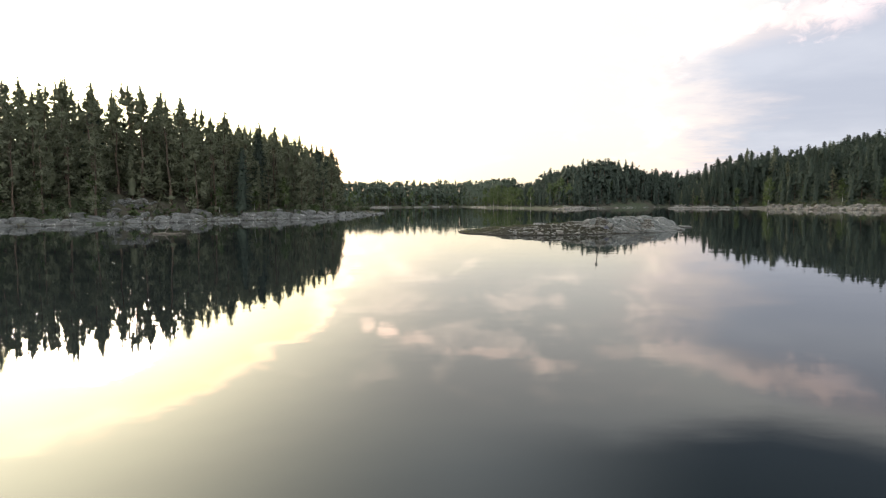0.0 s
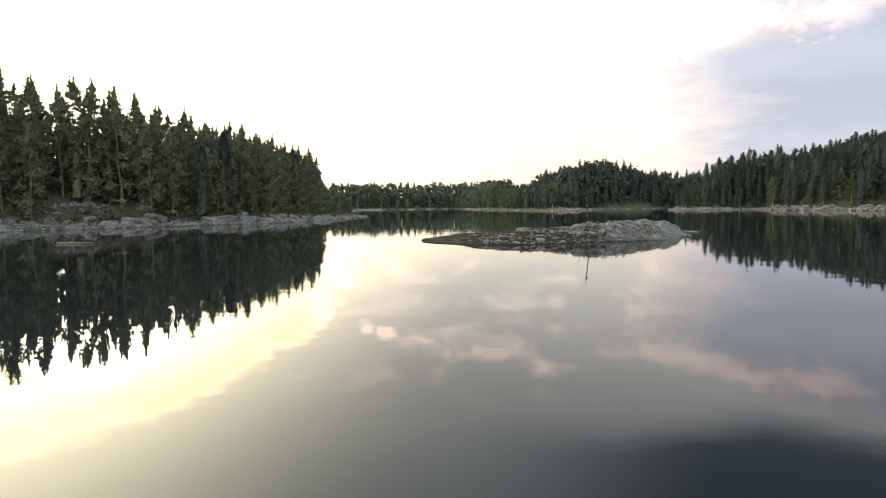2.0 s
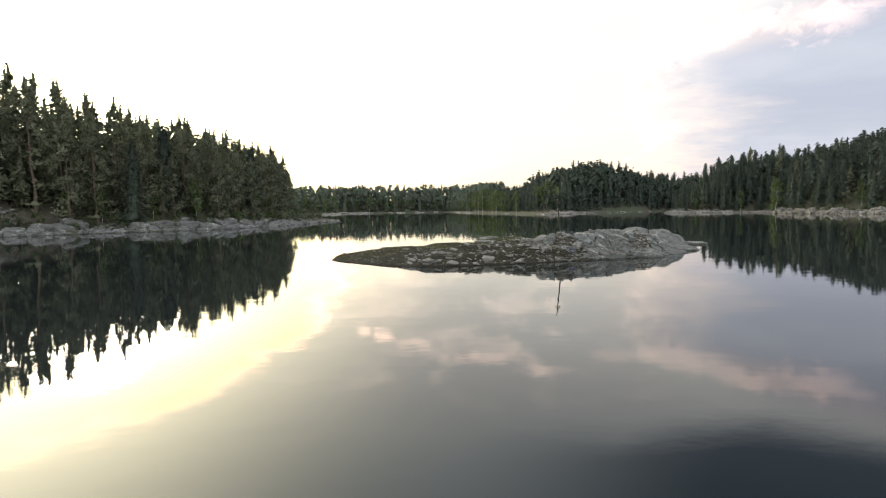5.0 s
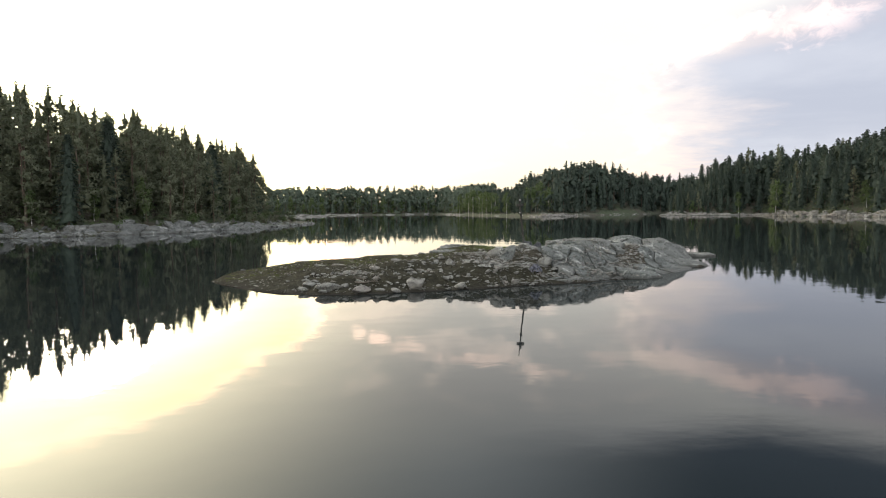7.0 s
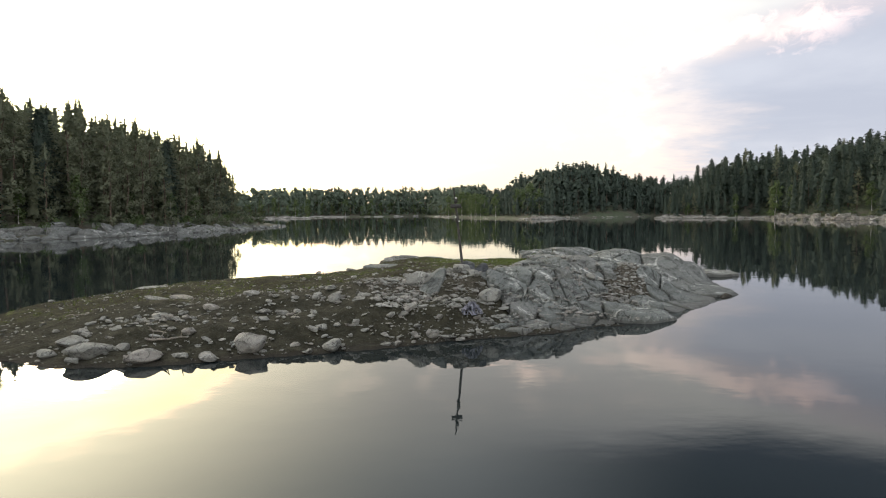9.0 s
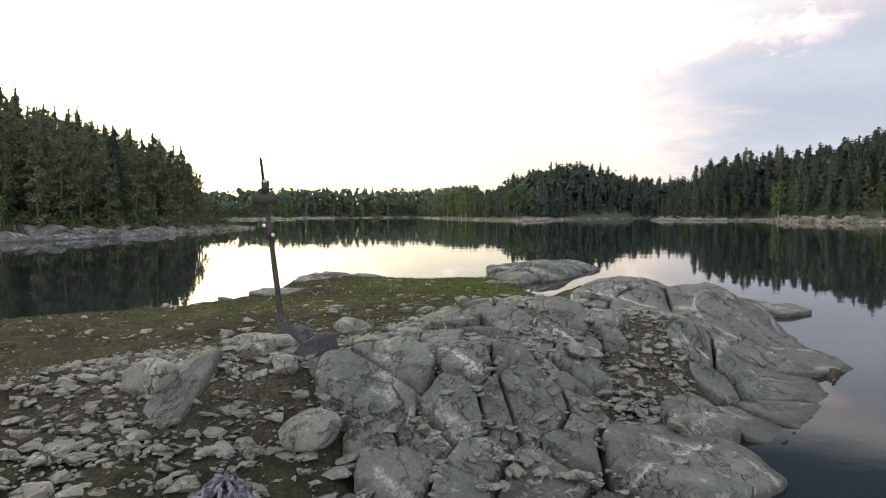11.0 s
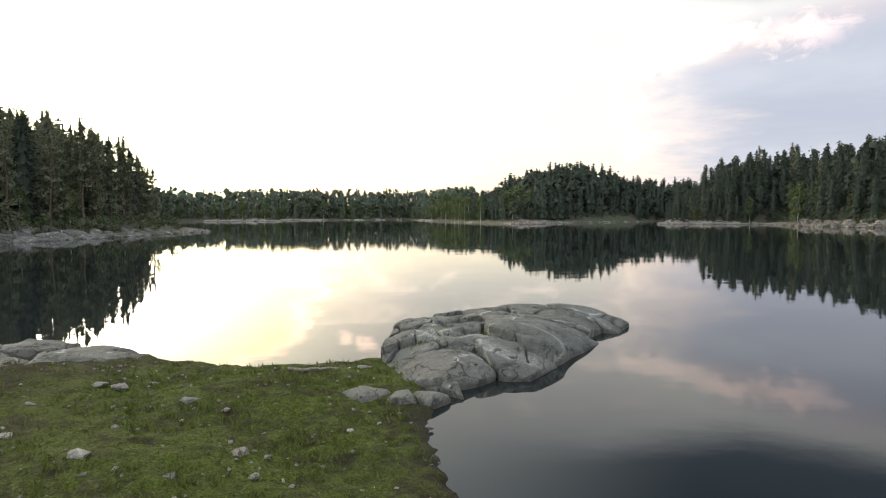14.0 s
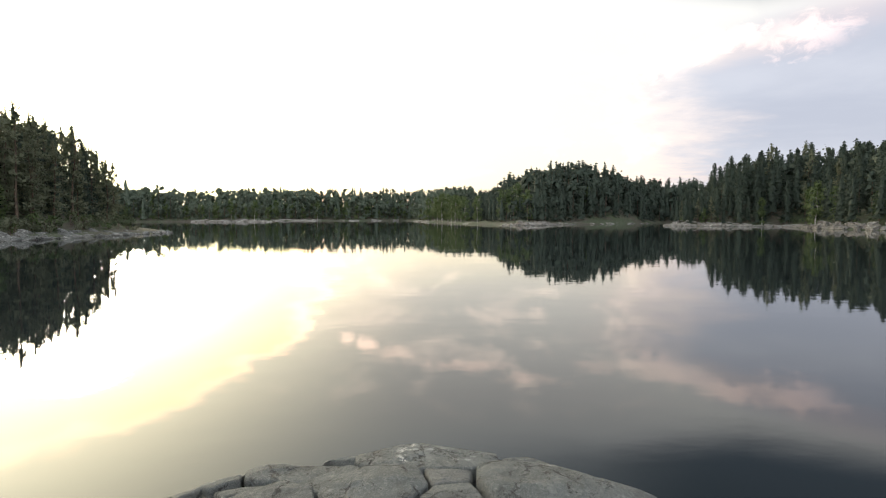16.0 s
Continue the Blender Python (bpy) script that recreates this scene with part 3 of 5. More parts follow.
def build_ground():
    xs = lines((-2600, -400, 200), (-400, -110, 15), (-110, 0, 2), (0, 60, 3), (60, 200, 2.5), (200, 400, 15), (400, 2600, 200))
    ys = lines((-2600, -400, 200), (-400, 50, 15), (50, 320, 2), (320, 520, 6), (520, 800, 20), (800, 2600, 200))
    X, Y = np.meshgrid(xs, ys, indexing="ij")
    Z = land_height(X.ravel(), Y.ravel())
    ob = new("ground", mesh_of("ground", np.c_[X.ravel(), Y.ravel(), Z], quads(len(xs), len(ys)), M_LAND))
    tagged(ob, "wooded shore and lake bed of dark needle-strewn soil", "ground", kind="structure")


def build_water():
    v = np.array([(-1500, -1500, 0), (1500, -1500, 0), (1500, 1500, 0), (-1500, 1500, 0)], float)
    ob = new("water", mesh_of("water", v, [(0, 1, 2), (0, 2, 3)], M_WATER))
    tagged(ob, "calm dark lake water mirroring the evening sky", "water", kind="structure")


def build_isle():
    xs, ys = np.arange(2.5, 37.0, 0.13), np.arange(54.5, 89.5, 0.13)
    X, Y = np.meshgrid(xs, ys, indexing="ij")
    x, y = X.ravel(), Y.ravel()
    z = isle_height(x, y)
    z += np.where((z > 0.12) & (y - 0.3 * x > 60), 0.05, 0.0) * np.maximum(fuzz(np.c_[x, y, 0 * x], 2.2, 1.0, 21.0), 0)
    z += np.where(z > 0, 1, 0.3) * (fuzz(np.c_[x, y, 0 * x], 0.8, 0.07) + fuzz(np.c_[x, y, 0 * x], 3.1, 0.06, 5.0) + fuzz(np.c_[x, y, 0 * x], 6.5, 0.04, 9.0))
    # the soil lies lower under the outcrop
    under = inside_of(np.array(DOME), x, y) & ~inside_of(HOLLOW, x, y)
    z -= under * 0.30 * np.clip(np.minimum(far_from(np.array(DOME), x, y), far_from(HOLLOW, x, y)) / 0.5, 0, 1)
    f = quads(len(xs), len(ys))
    keep = z[f].max(1) > -0.6
    used, back = np.unique(f[keep], return_inverse=True)
    ob = new("islet", mesh_of("islet", np.c_[x, y, z][used], back.reshape(-1, 3), M_ISLE))
    tagged(ob, "low islet of dark soil, gravel and thin green moss", "islet", kind="structure")


build_ground()
build_water()
build_isle()

# ---- bedrock split into blocks by joints ----


def clip_half(poly, point, normal):
    """The part of a convex polygon on the near side of a line."""
    out = []
    for a, b in zip(poly, poly[1:] + poly[:1]):
        da, db = np.dot(a - point, normal), np.dot(b - point, normal)
        if da <= 0:
            out.append(a)
        if (da < 0 < db) or (db < 0 < da):
            out.append(a + (b - a) * da / (da - db))
    return out


def cells(seeds, box, gap, stretch=(1.0, 1.0), radii=None):
    """Cells round the seeds within a box, each drawn in by half the gap; a seed with a larger radius gets a larger cell."""
    k = np.array(stretch)
    s = np.asarray(seeds) * k
    (x0, y0), (x1, y1) = np.array(box[0]) * k, np.array(box[1]) * k
    for i, c in enumerate(s):
        poly = [np.array(p, float) for p in ((x0, y0), (x1, y0), (x1, y1), (x0, y1))]
        for j in np.argsort(((s - c) ** 2).sum(1))[1:22]:
            way = s[j] - c
            far = np.linalg.norm(way)
            n = way / far
            own = 0.0 if radii is None else (radii[i] ** 2 - radii[j] ** 2) / (2 * far)
            poly = clip_half(poly, c + n * (far / 2 + own - gap / 2), n)
            if len(poly) < 3:
                break
        if len(poly) >= 3:
            yield i, np.array(poly) / k


def rounded(poly, count, cut=0.06):
    """A polygon with its corners cut off a little, resampled to count corners."""
    p = poly
    for k in (cut, 0.25):
        q = np.roll(p, -1, 0)
        p = np.stack([p * (1 - k) + q * k, p * k + q * (1 - k)], 1).reshape(-1, 2)
    q = np.concatenate([p, p[:1]])
    s = np.r_[0, np.cumsum(np.hypot(*np.diff(q, axis=0).T))]
    t = np.linspace(0, s[-1], count + 1)[:-1]
    return np.stack([np.interp(t, s, q[:, 0]), np.interp(t, s, q[:, 1])], 1)


def block_mesh(name, poly, top_at, mat, deep=0.5, dome=0.12, edge=0.1, rough=0.05, rng=random, count=36, tilt=0.06, cut=0.06):
    """A rock block over a polygon of the plan: steep sides, a worn rounded edge and an uneven top."""
    ring = rounded(poly, count, cut)
    mid = ring.mean(0)
    size = np.sqrt(np.abs(np.cross(ring - mid, np.roll(ring, -1, 0) - mid).sum()) / 2)
    tx, ty = rng.uniform(-tilt, tilt), rng.uniform(-tilt, tilt)
    rings = []
    e = min(edge, size * 0.25)
    w = e / max(size, 0.2)
    for s, drop in ((1.0, deep), (1.0, e * 1.5), (1 - w * 0.15, e * 0.75), (1 - w * 0.55, e * 0.28), (1 - w * 1.2, e * 0.05), (0.80, 0.0), (0.62, 0.0), (0.44, 0.0), (0.24, 0.0)):
        p = mid + (ring - mid) * s
        z = top_at(p[:, 0], p[:, 1]) + (p[:, 0] - mid[0]) * tx + (p[:, 1] - mid[1]) * ty + dome * size * (1 - s * s) * 0.5 - drop
        rings.append(np.c_[p, z])
    z = top_at(mid[:1], mid[1:]) + dome * size * 0.5
    v = np.concatenate(rings + [np.array([[mid[0], mid[1], z[0]]])])
    k = count
    # broad swells, then chipped ledges along the layering, then small unevenness
    bump = fuzz(v, 0.9 / max(size, 0.5), rough * size, mid[0]) + fuzz(v, 3.0 / max(size, 0.5), rough * size * 0.4, mid[1])
    ledge = fuzz(np.c_[v[:, 0] * 0.8 + v[:, 1] * 0.3, v[:, 1] * 2.2, v[:, 2]], 1.6 / max(size, 0.5), rough * size * 1.3, mid[0] * 0.3)
    bump += np.where(ledge > 0.25 * rough * size, 0.5 * rough * size, 0.0)
    v[k:, 2] += bump[k:]
    push = fuzz(v, 1.8 / max(size, 0.4), rough * size * 1.5, mid[1] + 7) + fuzz(v, 6.0 / max(size, 0.4), rough * size * 0.5, mid[1] + 3)
    away = v[:, :2] - mid
    v[:, :2] += away / (np.linalg.norm(away, axis=1, keepdims=True) + 1e-6) * np.minimum(push, 0.0)[:, None]
    f = quads(len(rings), k, True)
    n = len(v) - 1
    fan = np.array([(n, (len(rings) - 1) * k + (j + 1) % k, (len(rings) - 1) * k + j) for j in range(k)])
    f = np.concatenate([f[:, ::-1], fan[:, ::-1]])
    origin = np.array([mid[0], mid[1], 0.0])
    return mesh_of(name, v - origin, f, mat), origin


def facing_up(me):
    """Turn the faces over where most of them look down."""
    total = sum(p.normal.z * p.area for p in me.polygons)
    if total < 0:
        me.flip_normals()


def outcrop(name, label, region, spacing, gap, top_at, mat, seed, piece="block", stretch=(1.0, 1.0), turn=0.0, bare=None, fence=None, centres=(), calm=99.0, **how):
    """A thing of bedrock whose blocks fill a region of the plan."""
    rng = random.Random(seed)
    area = np.array(region, float)
    spin = np.array(((math.cos(turn), -math.sin(turn)), (math.sin(turn), math.cos(turn))))
    reg = area @ spin
    (x0, y0), (x1, y1) = reg.min(0), reg.max(0)
    seeds, tries = [np.array(c[:2]) @ spin for c in centres], 0
    radii = [c[2] if len(c) > 2 else 0.4 for c in centres]
    while tries < 5000:
        tries += 1
        p = np.array((rng.uniform(x0 - 1, x1 + 1), rng.uniform(y0 - 1, y1 + 1)))
        gap_here = (spacing(*(spin @ p)) if callable(spacing) else spacing) * rng.choice((0.5, 0.8, 1.1, 1.4))
        if all((((p - q) * stretch) ** 2).sum() > max(gap_here, r * 1.15) ** 2 for q, r in zip(seeds, radii)):
            seeds.append(p)
            radii.append(gap_here * 0.5)
    base = new(name)
    base.location = (*area.mean(0), 0)
    for i, poly in cells(seeds, ((x0 - 2, y0 - 2), (x1 + 2, y1 + 2)), gap, stretch, radii):
        poly = poly @ spin.T
        for a, b in zip(fence, np.roll(fence, -1, 0)) if fence is not None else ():
            if len(poly) >= 3:
                poly = np.array(clip_half(list(poly), a, np.array((b[1] - a[1], a[0] - b[0]))))
        if len(poly) < 3:
            continue
        c = poly.mean(0)
        if not inside_of(area, c[0], c[1]) or (bare and bare(c[0], c[1])):
            continue
        still = 0.25 if c[0] > calm else 1.0
        lift = rng.uniform(-0.06, 0.07) * how.get("uneven", 1.0) * still
        me, at = block_mesh(piece, poly, lambda a, b, k=lift: top_at(a, b) + k, mat, rng=rng, **{k: v * (still if k == "tilt" else 1) for k, v in how.items() if k != "uneven"})
        facing_up(me)
        ob = child(piece, me, base)
        ob.location = Vector(at) - base.location
    return tagged(base, label, "bedrock")


def dome_top(x, y):
    edge = np.clip(far_from(np.array(DOME), x, y) / 1.4, 0, 1)
    return np.maximum(isle_height(x, y), -0.3) + 0.03 + 0.08 * edge - 0.08 * np.clip(x - 26.8, 0, 1)


DOME_CENTRES = [(23.29, 64.02, 0.42), (23.9, 64.0, 0.36), (23.57, 63.2, 0.3), (24.5, 65.5, 0.42), (24.0, 65.3, 0.36), (23.6, 65.2, 0.5), (25.38, 66.0, 0.6), (25.54, 65.4, 0.25), (25.78, 64.93, 0.2),
                (24.72, 63.9, 0.25), (24.3, 63.6, 0.22), (24.43, 63.1, 0.42), (23.39, 62.75, 0.32), (23.9, 62.9, 0.26), (24.2, 63.35, 0.18), (24.95, 63.75, 0.18), (26.29, 64.88, 0.38),
                (26.72, 65.7, 0.3), (26.35, 65.55, 0.22), (26.38, 66.1, 0.26), (24.88, 65.0, 0.28), (25.31, 64.85, 0.2), (25.76, 65.3, 0.18), (24.75, 66.3, 0.4), (24.15, 66.3, 0.36), (25.0, 66.8, 0.3), (23.3, 66.1, 0.5)]
DOME_CENTRES += [(27.95, 65.9, 0.34), (27.9, 65.0, 0.36), (28.66, 65.7, 0.5), (28.35, 64.3, 0.42), (28.35, 64.95, 0.3), (30.5, 68.4, 1.95), (28.4, 68.6, 0.95), (27.85, 69.7, 0.6), (29.1, 70.6, 0.8),
                 (27.9, 67.3, 0.5), (30.6, 71.6, 1.3), (32.0, 72.2, 0.8), (29.6, 66.0, 0.7), (31.6, 69.8, 0.9), (26.1, 62.4, 0.95), (27.7, 63.8, 0.5), (29.3, 72.6, 0.6), (26.9, 63.6, 0.5)]
outcrop("bedrock_outcrop", "grey granite outcrop, broken at one end, smooth at the other", DOME,
        lambda x, y: 0.74 + 1.7 * max(0.0, min(1.0, (x - 27.0) / 1.6)), 0.045, dome_top, M_ROCK, 11, turn=0.7, stretch=(0.85, 1.0), centres=DOME_CENTRES,
        bare=bare_of_blocks, calm=27.4, deep=0.9, dome=0.04, edge=0.045, rough=0.036, tilt=0.12, uneven=1.7, count=40, cut=0.04)


def slab(label, poly, top_at, seed, mat=None, **how):
    """One slab of rock, shaped over a polygon of the plan."""
    me, at = block_mesh("rock_slab", np.array(poly, float), top_at, mat or M_ROCK, rng=random.Random(seed), **how)
    facing_up(me)
    ob = new("rock_slab", me)
    ob.location = at
    return tagged(ob, label, "rock slab")


SLAB = dict(deep=0.7, dome=0.05, edge=0.05, rough=0.045, tilt=0.03, count=44, cut=0.05)
slab("broad smooth granite slab beside the pole", [(22.10, 63.42), (22.45, 63.72), (22.85, 63.7), (23.2, 63.1), (22.97, 62.70)], lambda a, b: isle_height(a, b) + 0.26, 3, **SLAB)
slab("broad smooth granite slab beside the pole", [(21.75, 62.5), (22.3, 62.3), (22.9, 62.52), (22.95, 62.69), (22.05, 63.36), (21.8, 63.0)], lambda a, b: isle_height(a, b) + 0.22, 4, **SLAB)
slab("sloping pale granite wedge at the water's edge", [(17.1, 79.0), (18.0, 78.5), (19.6, 78.7), (20.5, 79.3), (19.2, 80.2), (17.6, 80.3)], lambda a, b: 0.17 + 0.03 * (b - 79.3) - 0.05 * (a - 18.4), 5, **SLAB)
RAGGED = dict(SLAB, rough=0.08, edge=0.03, cut=0.03)
for k, poly in enumerate(([(18.0, 83.7), (18.9, 83.2), (20.0, 83.8), (19.9, 85.0), (18.2, 85.2)], [(20.1, 83.9), (22.1, 84.8), (22.2, 85.3), (20.7, 86.0), (20.0, 85.3)], [(18.3, 85.35), (19.8, 85.2), (20.4, 86.1), (19.1, 86.2)])):
    slab("thin flat granite slab at the water's edge", poly, lambda a, b: 0.16 + 0.02 * (b - 84.5) - 0.02 * (a - 20), 60 + k, **RAGGED)
slab("low granite slab just above the lake with dark wet sides", [(33.2, 73.1), (34.1, 72.8), (35.2, 73.4), (35.3, 74.3), (34.5, 75.3), (33.7, 74.9)], lambda a, b: 0.11 + 0.0 * a, 7, **SLAB)

POINT = [(26.9, 84.6), (27.3, 83.0), (28.0, 82.0), (28.9, 82.5), (29.8, 83.2), (30.8, 84.2), (31.8, 86.0), (32.5, 87.2), (33.5, 88.2), (33.3, 89.2), (32.3, 90.3), (30.6, 90.7), (29.1, 90.2), (28.2, 89.2), (27.2, 87.2)]


def point_top(x, y):
    d = far_from(np.array(POINT), x, y)
    low = 0.05 + 0.27 * np.clip((28.6 - x) / 1.2, 0, 1) * np.clip((y - 83.5) / 1.5, 0, 1)
    return low + np.where(inside_of(np.array(POINT), x, y), (0.57 - low) * (1 - np.exp(-d / 0.85)), -0.3 * d)


POINT_FENCE = np.array([(26.9, 84.6), (27.2, 83.0), (28.3, 81.9), (29.6, 82.5), (30.75, 84.1), (32.55, 86.9), (33.5, 88.2), (33.3, 89.2), (32.3, 90.3), (30.6, 90.7), (29.1, 90.2), (28.2, 89.2), (27.15, 87.0)])
POINT_CENTRES = [(30.6, 85.5, 1.40), (32.5, 86.7, 0.55), (31.5, 87.4, 0.75), (30.45, 88.9, 0.45), (29.5, 88.7, 0.4), (28.85, 88.0, 0.42), (28.86, 84.75, 0.3), (28.15, 83.2, 0.75), (27.55, 84.2, 0.35),
                 (27.25, 83.7, 0.25), (29.27, 83.7, 0.42), (29.56, 83.15, 0.24), (29.95, 83.7, 0.2), (30.25, 83.4, 0.25), (27.45, 85.75, 0.36), (28.05, 86.25, 0.3), (28.45, 86.75, 0.3), (29.17, 87.6, 0.4),
                 (28.85, 86.4, 0.36), (27.87, 85.2, 0.26), (28.3, 85.3, 0.24), (28.8, 85.6, 0.28), (27.9, 87.3, 0.24), (29.43, 85.0, 0.3), (29.75, 86.5, 0.26), (30.5, 88.1, 0.3), (28.95, 82.55, 0.24), (29.5, 82.7, 0.22)]
POINT_CENTRES += [(33.4, 88.3, 0.6), (32.2, 88.9, 0.8), (31.0, 90.0, 0.7), (29.6, 89.9, 0.5), (28.6, 82.2, 0.25)]
outcrop("bedrock_point", "rounded grey granite rock with deep joints and moss tufts", POINT, 0.8, 0.022, point_top, M_ROCK, 5, calm=30.2,
        centres=POINT_CENTRES, turn=0.5, stretch=(0.9, 1.0), deep=0.7, dome=0.06, edge=0.04, rough=0.038, tilt=0.15, uneven=1.1, count=44,
        bare=lambda x, y: np.hypot(x - 29.43, y - 85.0) < 0.2, fence=POINT_FENCE, cut=0.05)

for name, region, sp, top in (
        ("rock_slab", [(21.6, 60.3), (23.05, 60.4), (23.15, 61.2), (21.7, 61.1)], 0.9, 0.14),
        ):
    outcrop(name, "flat pale granite slab at the water's edge", region, sp, 0.04, lambda a, b, k=top: 0 * a + k, M_ROCK, int(region[0][0] * 10), deep=0.6, dome=0.05, edge=0.06, rough=0.04, uneven=0.6)

outcrop("rock_slab", "low rounded granite rocks between turf and water", [(26.2, 81.4), (27.2, 81.2), (27.9, 81.5), (27.8, 82.0), (27, 82.5), (26.3, 82.2)], 0.7, 0.03,
        lambda a, b: 0 * a + 0.17, M_ROCK, 40, centres=[(26.75, 81.85, 0.42), (27.3, 81.65, 0.3), (27.75, 81.75, 0.3), (27.1, 82.35, 0.35), (26.2, 82.4, 0.4), (26.3, 81.4, 0.4), (26.9, 81.2, 0.4)], deep=0.5, dome=0.2, edge=0.07, rough=0.06, uneven=1.2)
outcrop("rock_slab", "low whale-backed granite slab bedded in the turf", [(25.6, 72.5), (26.6, 72.3), (27.3, 72.8), (26.9, 73.4), (25.9, 73.3)], 1.6, 0.03,
        lambda a, b: isle_height(a, b) - 0.01, M_ROCK, 41, centres=[(26.2, 72.85), (27.0, 73.0)], deep=0.5, dome=0.10, edge=0.2, rough=0.05)
outcrop("rock_slab", "low whale-backed granite slab bedded in the turf", [(27.1, 72.0), (28.0, 71.9), (28.2, 72.7), (27.2, 72.8)], 1.2, 0.03,
        lambda a, b: isle_height(a, b) + 0.03, M_ROCK, 42, centres=[(27.65, 72.35)], deep=0.5, dome=0.1, edge=0.15, rough=0.05)
outcrop("rock_slab", "broad pale granite slab on the stony slope", [(19.4, 62.3), (20.5, 62.2), (20.9, 63.0), (19.9, 63.4)], 1.2, 0.03,
        lambda a, b: isle_height(a, b) + 0.10, M_ROCK, 43, centres=[(20.15, 62.75)], deep=0.5, dome=0.15, edge=0.06, rough=0.06, tilt=0.2)

# ---- rocky lake shores ----


def shore_strip(name, label, path, reach, spacing, top, mat, seed, stretch=1.0, deep=2.0, skip=0.0, **how):
    """Blocks along a stretch of the lake's edge; reach is how far inland they go."""
    rng = random.Random(seed)
    pts = np.array(path, float)
    s = np.r_[0, np.cumsum(np.hypot(*np.diff(pts, axis=0).T))]

    def to_world(q):
        a, d = np.clip(q[:, 0], 0, s[-1]), q[:, 1]
        x, y = np.interp(a, s, pts[:, 0]), np.interp(a, s, pts[:, 1])
        x2, y2 = np.interp(np.clip(a + 2, 0, s[-1]), s, pts[:, 0]), np.interp(np.clip(a + 2, 0, s[-1]), s, pts[:, 1])
        x1, y1 = np.interp(np.clip(a - 2, 0, s[-1]), s, pts[:, 0]), np.interp(np.clip(a - 2, 0, s[-1]), s, pts[:, 1])
        n = np.stack([-(y2 - y1), x2 - x1], 1)
        n /= np.linalg.norm(n, axis=1, keepdims=True)
        return np.stack([x, y], 1) + n * d[:, None]

    seeds, tries = [], 0
    while tries < 9000:
        tries += 1
        p = np.array((rng.uniform(0, s[-1]), rng.uniform(-0.6, reach)))
        need = spacing * (0.55 + 0.6 * rng.random())
        if all((p[0] - q[0]) ** 2 / stretch**2 + (p[1] - q[1]) ** 2 > need**2 for q in seeds):
            seeds.append(p)
    base = new(name)
    base.location = (*pts.mean(0), 0)
    for i, poly in cells(seeds, ((0, -0.8), (s[-1], reach)), 0.07 * spacing ** 0.5, (1 / stretch, 1.0)):
        d = poly[:, 1].mean()
        if rng.random() < skip:
            continue
        lift = top(poly[:, 0].mean() / s[-1], max(d, 0) / reach) * rng.uniform(0.45, 1.3)
        w = to_world(poly)
        slope = rng.uniform(0.10, 0.30)
        me, at = block_mesh("block", w, lambda a, b, k=lift, q=slope, e=d: k + q * (np.clip(shore_distance(a, b), -1, reach) - e), mat, rng=rng, deep=deep, count=22, **how)
        facing_up(me)
        ob = child("block", me, base)
        ob.location = Vector(at) - base.location
    return tagged(base, label, "shore rocks")


LEFT_A = [(-60, 90), (-47, 104), (-37, 115), (-27, 124)]
LEFT_B = [(-27, 124), (-19, 133), (-15.5, 146), (-12.5, 158)]
LEFT_C = [(-12.5, 158), (-10.5, 171), (-8.3, 195)]
shore_strip("rocky_shore", "long bare grey granite shore below the dark forest", LEFT_A, 5.0, 2.2, lambda a, d: 0.25 + 1.5 * d, M_SHORE, 21, 1.5, skip=0.3, dome=0.12, edge=0.22, rough=0.07, tilt=0.2)
shore_strip("rocky_shore", "smooth grey granite slabs below the dark forest", LEFT_B, 5.5, 2.6, lambda a, d: 0.28 + 1.4 * d, M_SHORE, 22, 1.7, skip=0.12, dome=0.14, edge=0.22, rough=0.07, tilt=0.2)
shore_strip("rocky_shore", "low stony spit with one smooth slab at its end", LEFT_C, 4.0, 1.4, lambda a, d: 0.22 + 0.9 * d * (1.1 - a), M_SHORE, 23, 1.6, skip=0.35, dome=0.14, edge=0.14, rough=0.08, tilt=0.2)
shore_strip("rocky_shore", "pale bare rocks along the distant shore", [(-31, 394), (-70, 396)][::-1], 5.0, 4.0, lambda a, d: 0.4 + 0.9 * d, M_FARROCK, 24, 2.2, skip=0.35, dome=0.08, edge=0.25, tilt=0.15)
shore_strip("rocky_shore", "thin line of pale rocks along the distant shore", [(-80, 486), (-28, 470), (10, 480), (33, 500)], 4.0, 4.5, lambda a, d: 0.2 + 0.5 * d, M_FARROCK, 25, 2.5, skip=0.6, dome=0.08, edge=0.25, tilt=0.15)
shore_strip("rocky_shore", "low pale rocks before the young birches", [(38, 440), (47, 374), (57, 318), (67, 279)], 3.5, 3.2, lambda a, d: 0.2 + 0.5 * d, M_FARROCK, 26, 2.2, skip=0.62, dome=0.1, edge=0.2, tilt=0.15)
shore_strip("rocky_shore", "heap of pale stones on the low point", [(67, 279), (77, 285), (85, 303)], 4.0, 2.0, lambda a, d: 0.4 + 1.2 * d * (1 - 0.6 * a), M_FARROCK, 27, 1.3, dome=0.12, edge=0.2, tilt=0.2)
shore_strip("rocky_shore", "scattered low stones under the wooded hill", [(85, 303), (97, 315), (120, 335), (140, 353)], 2.5, 2.2, lambda a, d: 0.15 + 0.4 * d, M_FARROCK, 28, 1.8, skip=0.6, dome=0.12, edge=0.2, tilt=0.2)
shore_strip("rocky_shore", "pale rocks round the wooded point", [(118, 286), (115, 280), (130, 270), (144, 264), (141, 250)], 5.5, 2.2, lambda a, d: 0.35 + 1.2 * d * (1.2 - a), M_FARROCK, 29, 1.4, dome=0.12, edge=0.2, tilt=0.2)
